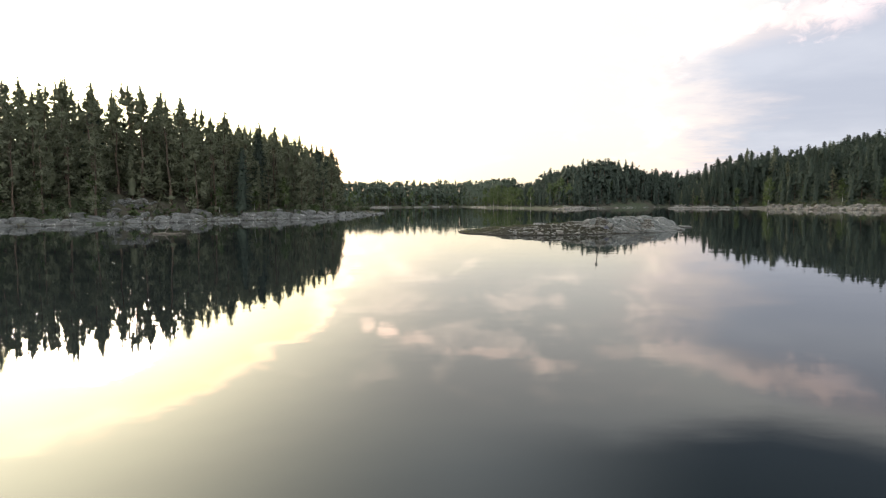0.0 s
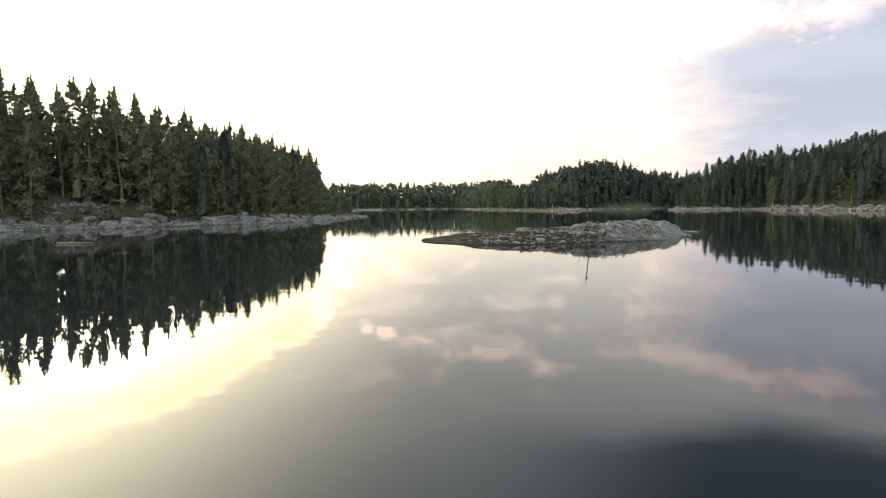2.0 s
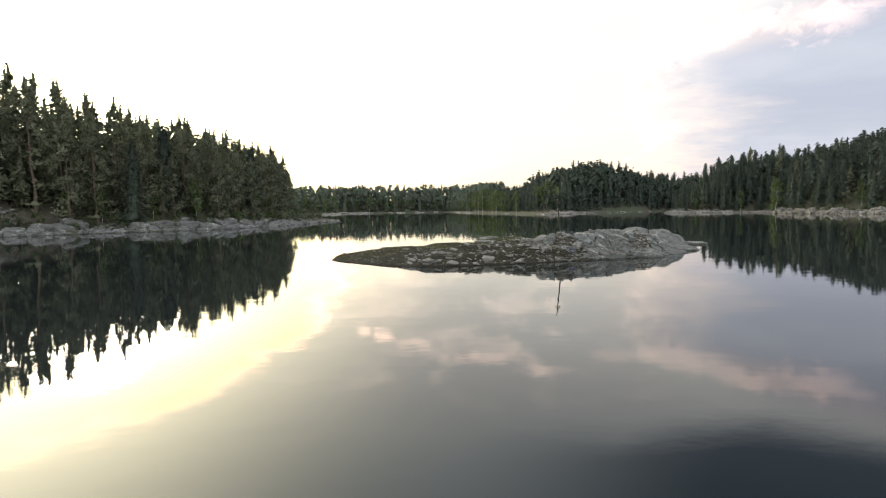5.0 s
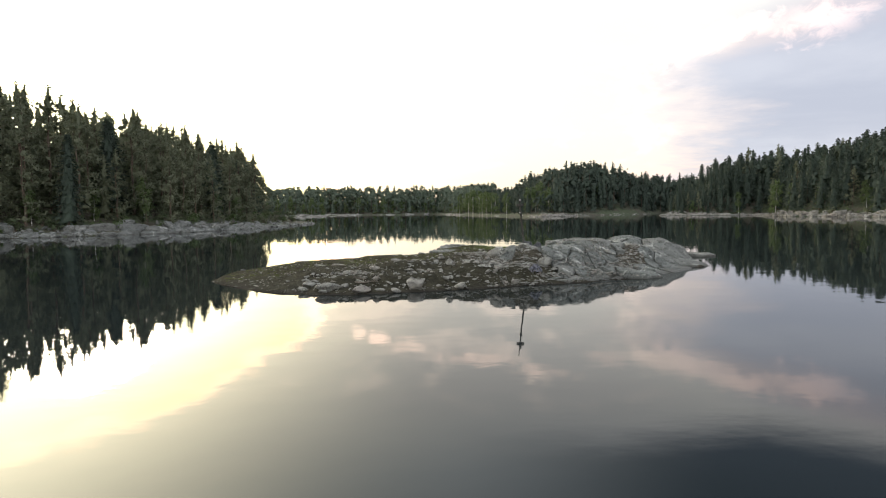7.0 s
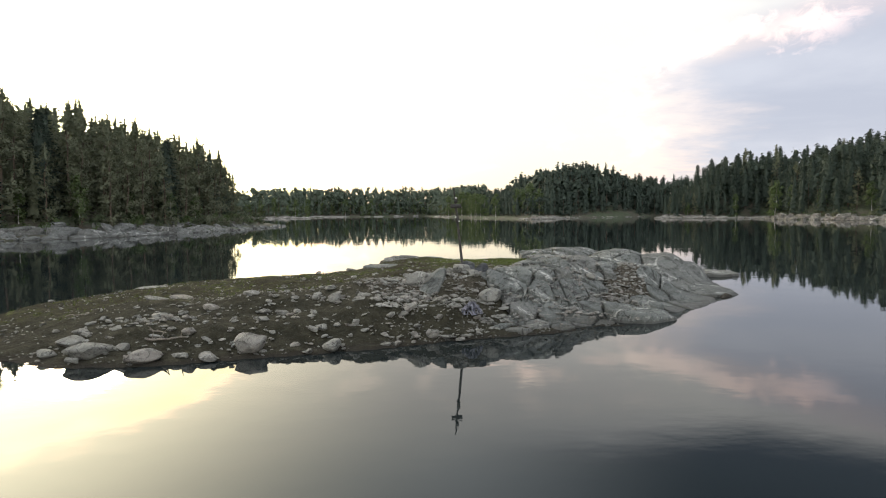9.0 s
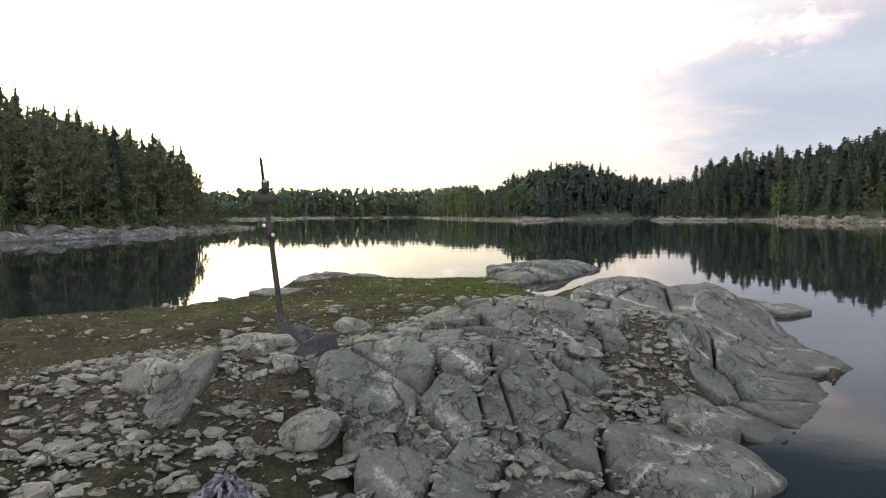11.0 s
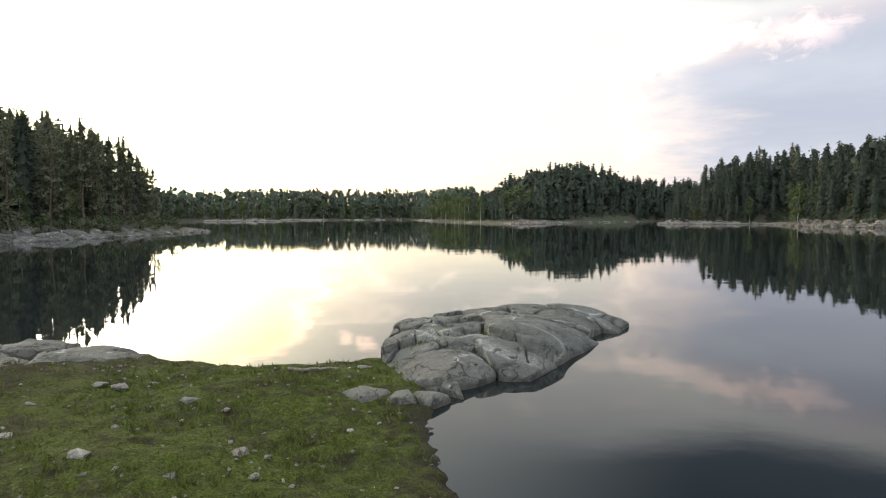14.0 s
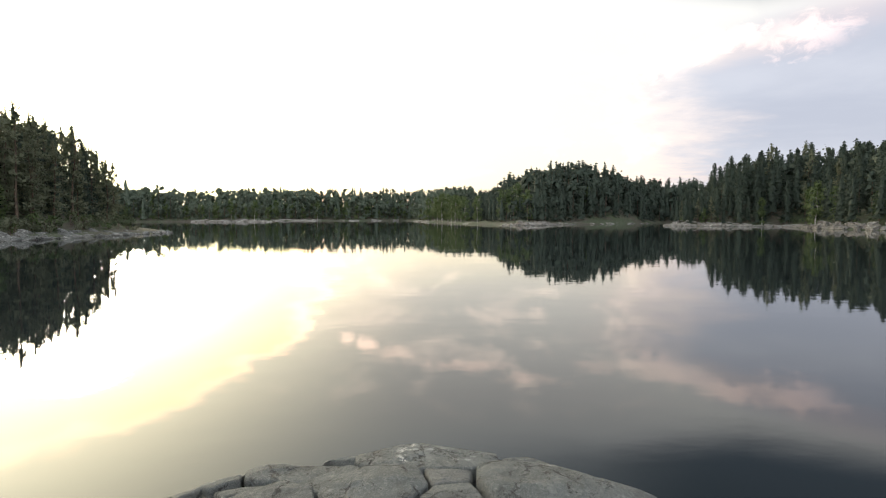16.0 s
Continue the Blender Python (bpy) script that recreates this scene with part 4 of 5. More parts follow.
shore_strip("rocky_cliff", "low broken cliff of pale pinkish rock below the forest", [(141, 250), (134, 234), (137, 216), (144, 196), (152, 174), (165, 142)], 4.0, 1.35,
            lambda a, d: 0.7 + 1.0 * d, M_FARROCK, 30, 1.3, deep=3.0, skip=0.22, dome=0.03, edge=0.07, rough=0.08, tilt=0.25, cut=0.03)



def build_shore_rubble():
    """Broken stone between the slabs of the left shore."""
    rng = random.Random(71)
    kinds = [hull_arrays(rng, rng.randint(12, 20), rng.uniform(0.4, 0.7)) for _ in range(12)]
    pieces = []
    for path, many, big in ((LEFT_A, 620, 1.0), (LEFT_B, 330, 0.8), (LEFT_C, 420, 0.75)):
        for _ in range(many):
            k = rng.randrange(len(path) - 1)
            t, d = rng.random(), rng.uniform(-0.5, 5.0)
            (x0, y0), (x1, y1) = path[k], path[k + 1]
            n = np.array((-(y1 - y0), x1 - x0)) / math.hypot(x1 - x0, y1 - y0)
            x, y = x0 + (x1 - x0) * t + n[0] * d, y0 + (y1 - y0) * t + n[1] * d
            v, f = rng.choice(kinds)
            size = rng.choice((0.3, 0.4, 0.5, 0.7, 0.9, 1.2)) * big
            turn = np.array(Euler((rng.gauss(0, 0.25), rng.gauss(0, 0.25), rng.uniform(0, 6.28))).to_matrix())
            z = 0.05 + 0.20 * max(d, 0) * (1.0 if path is not LEFT_C else 0.5) * rng.uniform(0.5, 1.2)
            pieces.append((v @ turn.T * size + (x, y, z), f))
    ob = new("shore_rubble", mesh_of("shore_rubble", *joined(pieces), M_SHORE, False))
    tagged(ob, "dark broken stones strewn along the wooded shore", "rubble", kind="stuff")


# ---- loose stones ----


def stone_arrays(rng, level=2, cuts=7, flat=0.6, rough=0.05):
    """A worn angular stone, about one metre across."""
    bm = bmesh.new()
    bmesh.ops.create_icosphere(bm, subdivisions=level, radius=0.5)
    v = np.array([p.co for p in bm.verts])
    f = np.array([[p.index for p in t.verts] for t in bm.faces])
    bm.free()
    for _ in range(cuts):
        n = np.array([rng.gauss(0, 1), rng.gauss(0, 1), rng.gauss(0, 0.8)])
        n /= np.linalg.norm(n)
        far = v @ n - rng.uniform(0.24, 0.40)
        v = v - np.maximum(far, 0)[:, None] * n * 0.92
    seed = rng.uniform(0, 50)
    v *= (1 + fuzz(v, 3.0, rough * 2, seed) + fuzz(v, 9.0, rough, seed))[:, None]
    v[:, 2] *= flat
    v[:, 1] *= rng.uniform(0.65, 0.95)
    return v, f


def hull_arrays(rng, corners=16, flat=0.5):
    """A small sharp-edged stone, about one metre across."""
    bm = bmesh.new()
    for _ in range(corners):
        p = Vector((rng.gauss(0, 1), rng.gauss(0, 1), rng.gauss(0, 1))).normalized() * rng.uniform(0.40, 0.52)
        bm.verts.new(p)
    out = bmesh.ops.convex_hull(bm, input=bm.verts)
    bmesh.ops.delete(bm, geom=[e for e in out["geom_interior"] if isinstance(e, bmesh.types.BMVert)], context="VERTS")
    bmesh.ops.triangulate(bm, faces=bm.faces)
    bm.verts.index_update()
    v = np.array([p.co for p in bm.verts])
    f = np.array([[p.index for p in t.verts] for t in bm.faces])
    bm.free()
    return v * (1.0, rng.uniform(0.6, 0.95), flat), f


def build_stones():
    rng = random.Random(8)
    shapes = [mesh_of("stone", *hull_arrays(rng, rng.randint(14, 24), rng.uniform(0.38, 0.65)), M_STONE, False) for _ in range(12)]
    dark_shape = mesh_of("boulder", *stone_arrays(rng, 3, 13, 0.8, 0.035), M_DARKSTONE)
    large = [mesh_of("boulder", *stone_arrays(rng, 3, rng.randint(7, 12), rng.uniform(0.5, 0.75), 0.04), M_STONE) for _ in range(8)]

    def put(x, y, size, tall=1.0, sink=0.25, turn=None, label="", name="stone", group="stones on the islet"):
        me = (large if size > 0.5 else shapes)[rng.randrange(8)]
        ob = new("boulder" if size > 0.5 and name == "stone" else name, me)
        z = max(float(isle_height(x, y)), -0.05)
        m = pose(x, y, z + size * 0.22 * tall - size * sink * 0.35 * tall, rng.uniform(-9, 9), rng.uniform(-9, 9), rng.uniform(-180, 180) if turn is None else turn)
        ob.matrix_basis = m @ Matrix.Diagonal((size, size, size * tall, 1))
        tagged(ob, label or ("weathered grey granite boulder half sunk in the soil" if size > 0.5 else "small pale grey stone lying on dark soil"), "boulder" if size > 0.5 else "stone", group)
        return ob

    # the stones that stand out on the near slope: x, y, size, height factor
    for x, y, s, k in ((12.7, 58.3, 1.10, 0.75), (13.3, 58.55, 0.42, 0.9), (13.95, 57.95, 0.85, 0.8), (14.65, 58.15, 0.33, 0.9), (15.25, 58.1, 0.58, 0.5), (16, 58.65, 0.86, 1.25),
                       (17.75, 58.8, 0.70, 0.8), (15.95, 60.1, 0.36, 1.0), (13.15, 61, 0.55, 0.7), (14.25, 61.6, 0.55, 0.8), (17.55, 61.7, 0.55, 0.9), (19.35, 61.6, 0.42, 0.9),
                       (19.55, 60.9, 0.40, 0.9), (20.05, 59.8, 0.42, 1.1), (15.15, 62.4, 0.50, 0.7), (17.25, 63.1, 0.50, 0.9), (17.25, 59.6, 0.42, 0.8), (11.8, 59.3, 0.72, 0.6),
                       (19.75, 62.9, 0.95, 0.9), (11.7, 58.5, 0.5, 0.7)):
        put(x, y, s, k)
    # those on the back of the ridge and along the inlet
    for x, y, s, k in ((21.1, 71.5, 0.50, 0.5), (22.9, 71.1, 0.62, 0.6), (23.4, 71.2, 0.55, 0.6), (23.8, 73.6, 0.46, 0.5), (24.6, 70.9, 0.42, 0.9), (23.8, 69.1, 0.55, 1.0),
                       (21.3, 72.2, 0.38, 0.6), (21, 73.0, 0.60, 0.4), (22.3, 72.6, 0.36, 0.6), (16.6, 77.9, 0.62, 0.6), (21.2, 69.9, 0.40, 0.6), (25.8, 70.0, 0.45, 1.0), (30.2, 75.4, 0.5, 0.6), (29.2, 75.0, 0.6, 0.8), (28.1, 76.5, 0.32, 0.8), (21.84, 67.4, 0.8, 0.8)):
        put(x, y, s, k)
    # flat slabs in the turf
    for x, y, s, k in ((11.62, 64.9, 1.2, 0.28), (12.45, 64.8, 1.1, 0.30), (10.2, 68.4, 1.3, 0.25), (9.8, 70.2, 0.8, 0.4), (26.2, 68.9, 0.9, 0.4), (26.7, 69.2, 0.7, 0.5), (20.13, 66.6, 1.0, 0.5)):
        put(x, y, s, k, label="flat pale granite slab lying in thin turf")
    # pale stones lying on the moss
    for _ in range(42):
        x, y = rng.uniform(16.5, 27), rng.uniform(72, 84)
        if inside_of(ISLE, x, y) and isle_height(x, y) > 0.1:
            put(x, y, rng.choice((0.12, 0.16, 0.2, 0.28, 0.36)), rng.uniform(0.45, 0.8), 0.4, label="flat pale stone lying on green moss")
    # the pole's boulder and its neighbour
    put(21.15, 63.62, 0.68, 0.8, 0.3, 20, "pale pinkish boulder at the foot of the pole")
    put(21.32, 63.92, 0.70, 0.85, 0.35, 20, "dark blue-stained boulder that holds a pole").data = dark_shape
    ob = put(21.72, 63.38, 0.85, 0.72, 0.3, 58, "long dark boulder leaning beside the pole")
    ob.data = dark_shape
    ob.matrix_basis = ob.matrix_basis @ Matrix.Diagonal((1.0, 0.55, 0.9, 1))
    put(21.35, 62.75, 0.5, 0.9, 0.2)
    put(21.75, 62.0, 0.8, 0.9, 0.2)
    put(21.0, 63.05, 0.55, 0.9, 0.2)
    # scattered stones, many on the stony slope, few on the moss
    made = 0
    while made < 245:
        x, y = rng.uniform(6, 32), rng.uniform(57.5, 85)
        if not inside_of(ISLE, x, y) or inside_of(np.array(DOME), x, y):
            continue
        stony = 1.0 if y - 0.3 * x < 57.5 else (0.75 if y - 0.3 * x < 62.0 and x > 19 else 0.05)
        if x < 12:
            stony *= 0.45
        if rng.random() > stony:
            continue
        put(x, y, rng.choice((0.12, 0.15, 0.18, 0.22, 0.28, 0.36)), rng.uniform(0.6, 1.0))
        made += 1
    # rubble in the joints and hollows of the outcrop
    for k in range(45):
        x, y = rng.uniform(21.5, 26.8), rng.uniform(61, 71)
        if on_rock(x, y):
            ob = put(x, y, rng.choice((0.16, 0.2, 0.26, 0.34, 0.45)), rng.uniform(0.7, 1.0), label="broken grey stone lying on the granite outcrop")
            ob.location.z += 0.16


build_stones()
build_shore_rubble()


def build_rubble():
    """The dense belt of broken stone over the ridge and down the near slope."""
    rng = random.Random(61)
    kinds = [hull_arrays(rng, rng.randint(11, 18), rng.uniform(0.32, 0.62)) for _ in range(16)]
    pieces, n = [], 0
    while n < 4600:
        x, y = rng.uniform(8, 30), rng.uniform(58, 76)
        q = y - 0.3 * x
        belt = math.exp(-(((q - 58.9) / 1.7) ** 2)) * (1.0 if 18 < x < 29 else 0.12)
        front = (0.85 if x > 19 and y > 61.5 else 0.10) if q < 57.8 and x > 12 else 0.0
        front = max(front, 0.9 * (18.5 < x < 23.5 and 60.8 < y < 66.5), 0.8 * bool(inside_of(HOLLOW, x, y)))
        if rng.random() > max(belt, front, 0.02) or not inside_of(ISLE, x, y):
            continue
        if on_rock(x, y) and (x > 26.5 or rng.random() > 0.35):
            continue
        v, f = rng.choice(kinds)
        s = rng.choice((0.07, 0.09, 0.11, 0.14, 0.18, 0.24, 0.32))
        if y - 0.3 * x > 57.6 and not on_rock(x, y):
            s *= 0.72
        turn = np.array(Euler((rng.gauss(0, 0.2), rng.gauss(0, 0.2), rng.uniform(0, 6.28))).to_matrix())
        z = float(isle_height(x, y)) + s * 0.06 + (0.08 if on_rock(x, y) else 0.0)
        pieces.append((v @ turn.T * (s, s * rng.uniform(0.7, 1.1), s * rng.uniform(0.55, 1.0)) + (x, y, z), f))
        n += 1
    ob = new("rubble", mesh_of("rubble", *joined(pieces), M_STONE, False))
    tagged(ob, "broken grey and pinkish rubble across the ridge", "rubble", kind="stuff")


build_rubble()


def build_gravel():
    rng = random.Random(31)
    kinds = [hull_arrays(rng, rng.randint(8, 12), rng.uniform(0.4, 0.75)) for _ in range(10)]
    pieces, n = [], 0
    while n < 5500:
        x, y = rng.uniform(6, 33), rng.uniform(57, 85)
        q = y - 0.3 * x
        if not inside_of(ISLE, x, y) or rng.random() > ((1.0 if x > 19 else 0.15) if q < 57.5 else 0.8 if (q < 62.5 and x > 20) else 0.10):
            continue
        if on_rock(x, y) and (x > 26.5 or rng.random() > 0.4):
            continue
        v, f = rng.choice(kinds)
        s = rng.uniform(0.03, 0.11)
        a = rng.uniform(0, 6.28)
        turn = np.array(((math.cos(a), -math.sin(a), 0), (math.sin(a), math.cos(a), 0), (0, 0, 1)))
        extra = 0.13 if on_rock(x, y) else 0.0
        pieces.append((v @ turn.T * (s, s * rng.uniform(0.7, 1.2), s) + (x, y, float(isle_height(x, y)) + s * 0.15 + extra * 0.6), f))
        n += 1
    ob = new("gravel", mesh_of("gravel", *joined(pieces), M_STONE, False))
    tagged(ob, "loose grey gravel strewn over the islet", "gravel", kind="stuff")


def build_grass():
    rng = random.Random(32)
    vs, fs, n = [], [], 0
    while n < 16000:
        x, y = rng.uniform(6, 29), rng.uniform(62, 85.5)
        q = y - 0.3 * x
        lush = math.exp(-(((x - 25.2) / 3.4) ** 2 + ((y - 81.5) / 4.6) ** 2))
        if not inside_of(ISLE, x, y) or inside_of(np.array(DOME), x, y) or q < 59 or rng.random() > 0.10 + 0.9 * lush:
            continue
        z = float(isle_height(x, y))
        if z < 0.05:
            continue
        for _ in range(5):
            a, h, w = rng.uniform(0, 6.28), rng.uniform(0.03, 0.10), rng.uniform(0.008, 0.018)
            bx, by = x + rng.gauss(0, 0.04), y + rng.gauss(0, 0.04)
            k = len(vs)
            vs += [(bx - w * math.sin(a), by + w * math.cos(a), z - 0.01), (bx + w * math.sin(a), by - w * math.cos(a), z - 0.01),
                   (bx + h * 0.7 * math.cos(a), by + h * 0.7 * math.sin(a), z + h)]
            fs.append((k, k + 1, k + 2))
            n += 1
    # tufts in the joints of the rock at the tip
    for cx, cy in ((29.45, 85.0), (29.4, 85.25), (29.3, 84.75), (28.75, 85.7), (28.6, 86.0), (29.8, 87.6), (29.5, 87.9), (28.2, 87.0), (27.8, 84.4)):
        for _ in range(260):
            x, y, a, h = cx + rng.gauss(0, 0.16), cy + rng.gauss(0, 0.16), rng.uniform(0, 6.28), rng.uniform(0.03, 0.085)
            z = float(point_top(np.array([x]), np.array([y]))[0]) - 0.06
            k = len(vs)
            vs += [(x - 0.012 * math.sin(a), y + 0.012 * math.cos(a), z), (x + 0.012 * math.sin(a), y - 0.012 * math.cos(a), z), (x + h * 0.6 * math.cos(a), y + h * 0.6 * math.sin(a), z + h)]
            fs.append((k, k + 1, k + 2))
    ob = new("grass", mesh_of("grass", vs, fs, M_GRASS, False))
    tagged(ob, "short green grass and moss on the islet's flat", "grass", kind="stuff")


# ---- marker pole, rope and driftwood ----


def box_arrays(size, at):
    sx, sy, sz = np.array(size) / 2
    b = min(sx, sy, sz) * 0.25
    v, f = [], []
    for z, k in ((-sz, b), (-sz + b, 0), (sz - b, 0), (sz, b)):
        v += [(-sx + k, -sy + k, z), (sx - k, -sy + k, z), (sx - k, sy - k, z), (-sx + k, sy - k, z)]
    f = list(quads(4, 4, True)) + [(0, 2, 1), (0, 3, 2), (12, 13, 14), (12, 14, 15)]
    return np.array(v) + at, np.array(f)


def build_pole():
    base = new("marker_pole")
    base.matrix_basis = pose(21.18, 63.85, 1.40, 0, 0, 0)
    top = np.array((-0.26, 0.0, 2.44))
    child("pole", mesh_of("pole", *tube([top * s for s in (0, 0.2, 0.4, 0.6, 0.8, 1.0)], (0.042, 0.040, 0.037, 0.033, 0.027, 0.016), 9), M_POLE), base)
    at = top * 0.77
    child("crossbar", mesh_of("crossbar", *box_arrays((0.33, 0.05, 0.12), at + (0, -0.05, 0)), M_BOARD), base, "short dark crossbar board")
    child("plate", mesh_of("plate", *box_arrays((0.10, 0.03, 0.16), top * 0.84 + (0.02, -0.03, 0)), M_BOARD), base)
    child("tag", mesh_of("tag", *box_arrays((0.055, 0.012, 0.035), top * 0.87 + (0.03, -0.05, 0)), M_WHITE), base, "small pale tag")
    child("bracket", mesh_of("bracket", *box_arrays((0.10, 0.06, 0.22), top * 0.60 + (0, -0.03, 0)), M_BOARD), base)
    rng = random.Random(3)
    v, f = stone_arrays(rng, 2, 0, 1.0, 0.0)
    for dx, dz in ((-0.05, 0.63), (0.05, 0.58)):
        child("insulator", mesh_of("insulator", v * 0.05 + top * dz + (dx, -0.08, 0), f, M_WHITE), base, "white ceramic knob")
    tagged(base, "thin dark leaning pole with a short crossbar", "marker pole")


def build_rope():
    rng = random.Random(14)
    base = new("rope_bundle")
    base.location = (21.15, 60.95, max(0.1, float(isle_height(21.15, 60.95))))
    for k in range(13):
        a = rng.uniform(0, 6.28)
        pts = []
        for s in np.linspace(-1, 1, 9):
            r = 0.34 * (1 - 0.25 * s * s)
            pts.append((math.cos(a) * r * s + rng.gauss(0, 0.03), math.sin(a) * r * s * 0.7 + rng.gauss(0, 0.03), 0.05 + 0.26 * (1 - s * s) * rng.uniform(0.6, 1.3)))
        child("strand", mesh_of("strand", *tube(pts, [0.022] * 9, 6), M_ROPE), base)
    tagged(base, "tangled bundle of faded blue-grey rope on the soil", "rope")


def branch_thing(x, y, length, turn, label, thick=0.022, twigs=3, seed=1, z=None, name="driftwood"):
    rng = random.Random(seed)
    base = new(name)
    base.matrix_basis = pose(x, y, (max(0.0, float(isle_height(x, y))) if z is None else z) + thick * 0.8, 0, 0, turn)
    pts = [(s * length, rng.gauss(0, 0.03) * length, thick * 0.6 + abs(rng.gauss(0, 0.02))) for s in np.linspace(-0.5, 0.5, 7)]
    child("stem", mesh_of("stem", *tube(pts, np.linspace(thick, thick * 0.5, 7), 7), M_WOOD), base)
    for k in range(twigs):
        p = np.array(pts[1 + rng.randrange(5)])
        way = np.array((rng.uniform(-0.3, 0.5), rng.choice((-1, 1)) * rng.uniform(0.3, 0.6), rng.uniform(0.1, 0.6))) * length * 0.45
        child("twig", mesh_of("twig", *tube([p, p + way * 0.5 + (0, 0, 0.02), p + way], (thick * 0.5, thick * 0.35, thick * 0.15), 6), M_WOOD), base)
    return tagged(base, label, "driftwood")


build_gravel()
build_grass()
build_pole()
build_rope()
branch_thing(25.7, 83.4, 0.9, 5, "pale bleached driftwood stick lying on the moss", 0.035, 0, 1)
branch_thing(29.45, 77.7, 0.7, -12, "short wet stick floating on the lake", 0.04, 0, 2, z=-0.02)
branch_thing(-23.6, 67.0, 3.6, -12, "long bleached log floating on the lake", 0.09, 1, 10, z=-0.07)
branch_thing(23, 74.8, 0.7, 30, "dry grey twigs lying on the turf", 0.016, 5, 3)
branch_thing(23.1, 74.4, 0.5, -50, "dry grey twigs lying on the turf", 0.014, 5, 4)
branch_thing(23.2, 72.5, 0.7, 15, "dry grey twigs lying on the turf", 0.018, 6, 5)
branch_thing(14.1, 58.9, 0.9, 10, "bleached branch among stones near the water", 0.03, 5, 6)
branch_thing(13.8, 59.2, 0.7, -35, "bleached branch among stones near the water", 0.02, 4, 7)
branch_thing(16.55, 60.6, 0.45, 80, "bleached branch among stones near the water", 0.02, 1, 8)
branch_thing(10.65, 62.2, 0.8, 40, "thin bleached stick on the mossy slope", 0.018, 1, 9)

# ---- trees ----


def sprays(at, way, size, rng, width=0.42):
    """Flat diamond-shaped sprays of needles or leaves, one at each place."""
    n = len(at)
    way = way / (np.linalg.norm(way, axis=1, keepdims=True) + 1e-9)
    side = np.cross(way, rng.normal(size=(n, 3)))
    side /= np.linalg.norm(side, axis=1, keepdims=True) + 1e-9
    size = np.asarray(size).reshape(-1, 1) * np.ones((n, 1))
    v = np.stack([at - way * size * 0.5, at + side * size * width * 0.5, at + way * size * 0.5, at - side * size * width * 0.5], 1).reshape(-1, 3)
    k = np.arange(n)[:, None] * 4
    return v, np.concatenate([k + (0, 1, 2), k + (0, 2, 3)])


def tier_core(rng, h, width, tiers=9, sides=9, low=0.07):
    """The dense inside of a conifer's crown: jagged tiers that narrow upwards."""
    a = np.arange(sides) / sides * 2 * np.pi
    rings = []
    for k in range(tiers):
        s0 = low + (0.96 - low) * k / tiers
        s1 = low + (0.96 - low) * (k + 0.85) / tiers
        spin = rng.uniform(0, 1)
        for s, f in ((s0, 1.0), (s1, 0.74)):
            r = width * (1 - s) ** 0.7 * f * rng.uniform(0.72, 1.18, sides) + 0.06
            rings.append(np.c_[np.cos(a + spin) * r, np.sin(a + spin) * r, s * h + rng.normal(0, 0.16, sides) - 0.25 * (r - r.mean())])
    return np.concatenate(rings), quads(2 * tiers, sides, True)


def spruce_crown(rng, h, width, step=0.46, per=8, along=4, spray=0.66, tiers=9, sides=9, core=0.66):
    at, way, size = [], [], []
    z = h * 0.05
    while z < h * 0.985:
        s = z / h
        reach = width * (1 - s) ** 0.66 * rng.uniform(0.78, 1.12) + 0.12
        for k in range(per):
            a = rng.uniform(0, 2 * np.pi)
            r = reach * rng.uniform(0.65, 1.08)
            droop = 0.40 * (1 - s) + 0.05
            t = np.linspace(0.5, 1.0, along) + rng.uniform(-0.06, 0.06, along)
            p = np.c_[np.cos(a) * r * t, np.sin(a) * r * t, z - droop * r * t**1.3 + rng.normal(0, 0.06, along) + 0.35 * (s > 0.8) * r * t]
            at.append(p)
            way.append(np.array((np.cos(a), np.sin(a), -droop * 0.8)) + rng.normal(0, 0.42, (along, 3)))
            size.append(np.full(along, spray) * (0.55 + 0.6 * (1 - s)) * rng.uniform(0.7, 1.3, along))
        z += step * (0.6 + 0.6 * (1 - s)) * rng.uniform(0.8, 1.2)
    at.append(np.array([[0, 0, h * 0.985]]))
    way.append(np.array([[0, 0, 1.0]]))
    size.append(np.array([spray]))
    return joined([sprays(np.concatenate(at), np.concatenate(way), np.concatenate(size), rng), tier_core(rng, h, width * core, tiers, sides)])


KNOB = None


def knob():
    """Corners and faces of a twenty-sided ball of radius one."""
    global KNOB
    if KNOB is None:
        bm = bmesh.new()
        bmesh.ops.create_icosphere(bm, subdivisions=1, radius=1.0)
        KNOB = np.array([p.co for p in bm.verts]), np.array([[p.index for p in t.verts] for t in bm.faces])
        bm.free()
    return KNOB


def clumped_crown(rng, places, radii, per, spray, flat=0.5, width=0.5, lift=0.3, solid=0.42):
    """Clumps of foliage: a ragged dark inside and sprays that stand out of it all round."""
    ball, faces = knob()
    pieces, at, way = [], [], []
    for c, r in zip(places, radii):
        pieces.append((c + ball * (r * solid, r * solid, r * solid * flat) * rng.uniform(0.6, 1.25, (len(ball), 1)), faces))
        out = rng.normal(0, 1, (per, 3))
        out /= np.linalg.norm(out, axis=1, keepdims=True)
        at.append(c + out * (r, r, r * flat) * rng.uniform(0.6, 1.1, (per, 1)))
        way.append(out + rng.normal(0, 0.35, (per, 3)) + (0, 0, lift))
    pieces.append(sprays(np.concatenate(at), np.concatenate(way), spray * rng.uniform(0.6, 1.25, len(places) * per), rng, width))
    return joined(pieces)


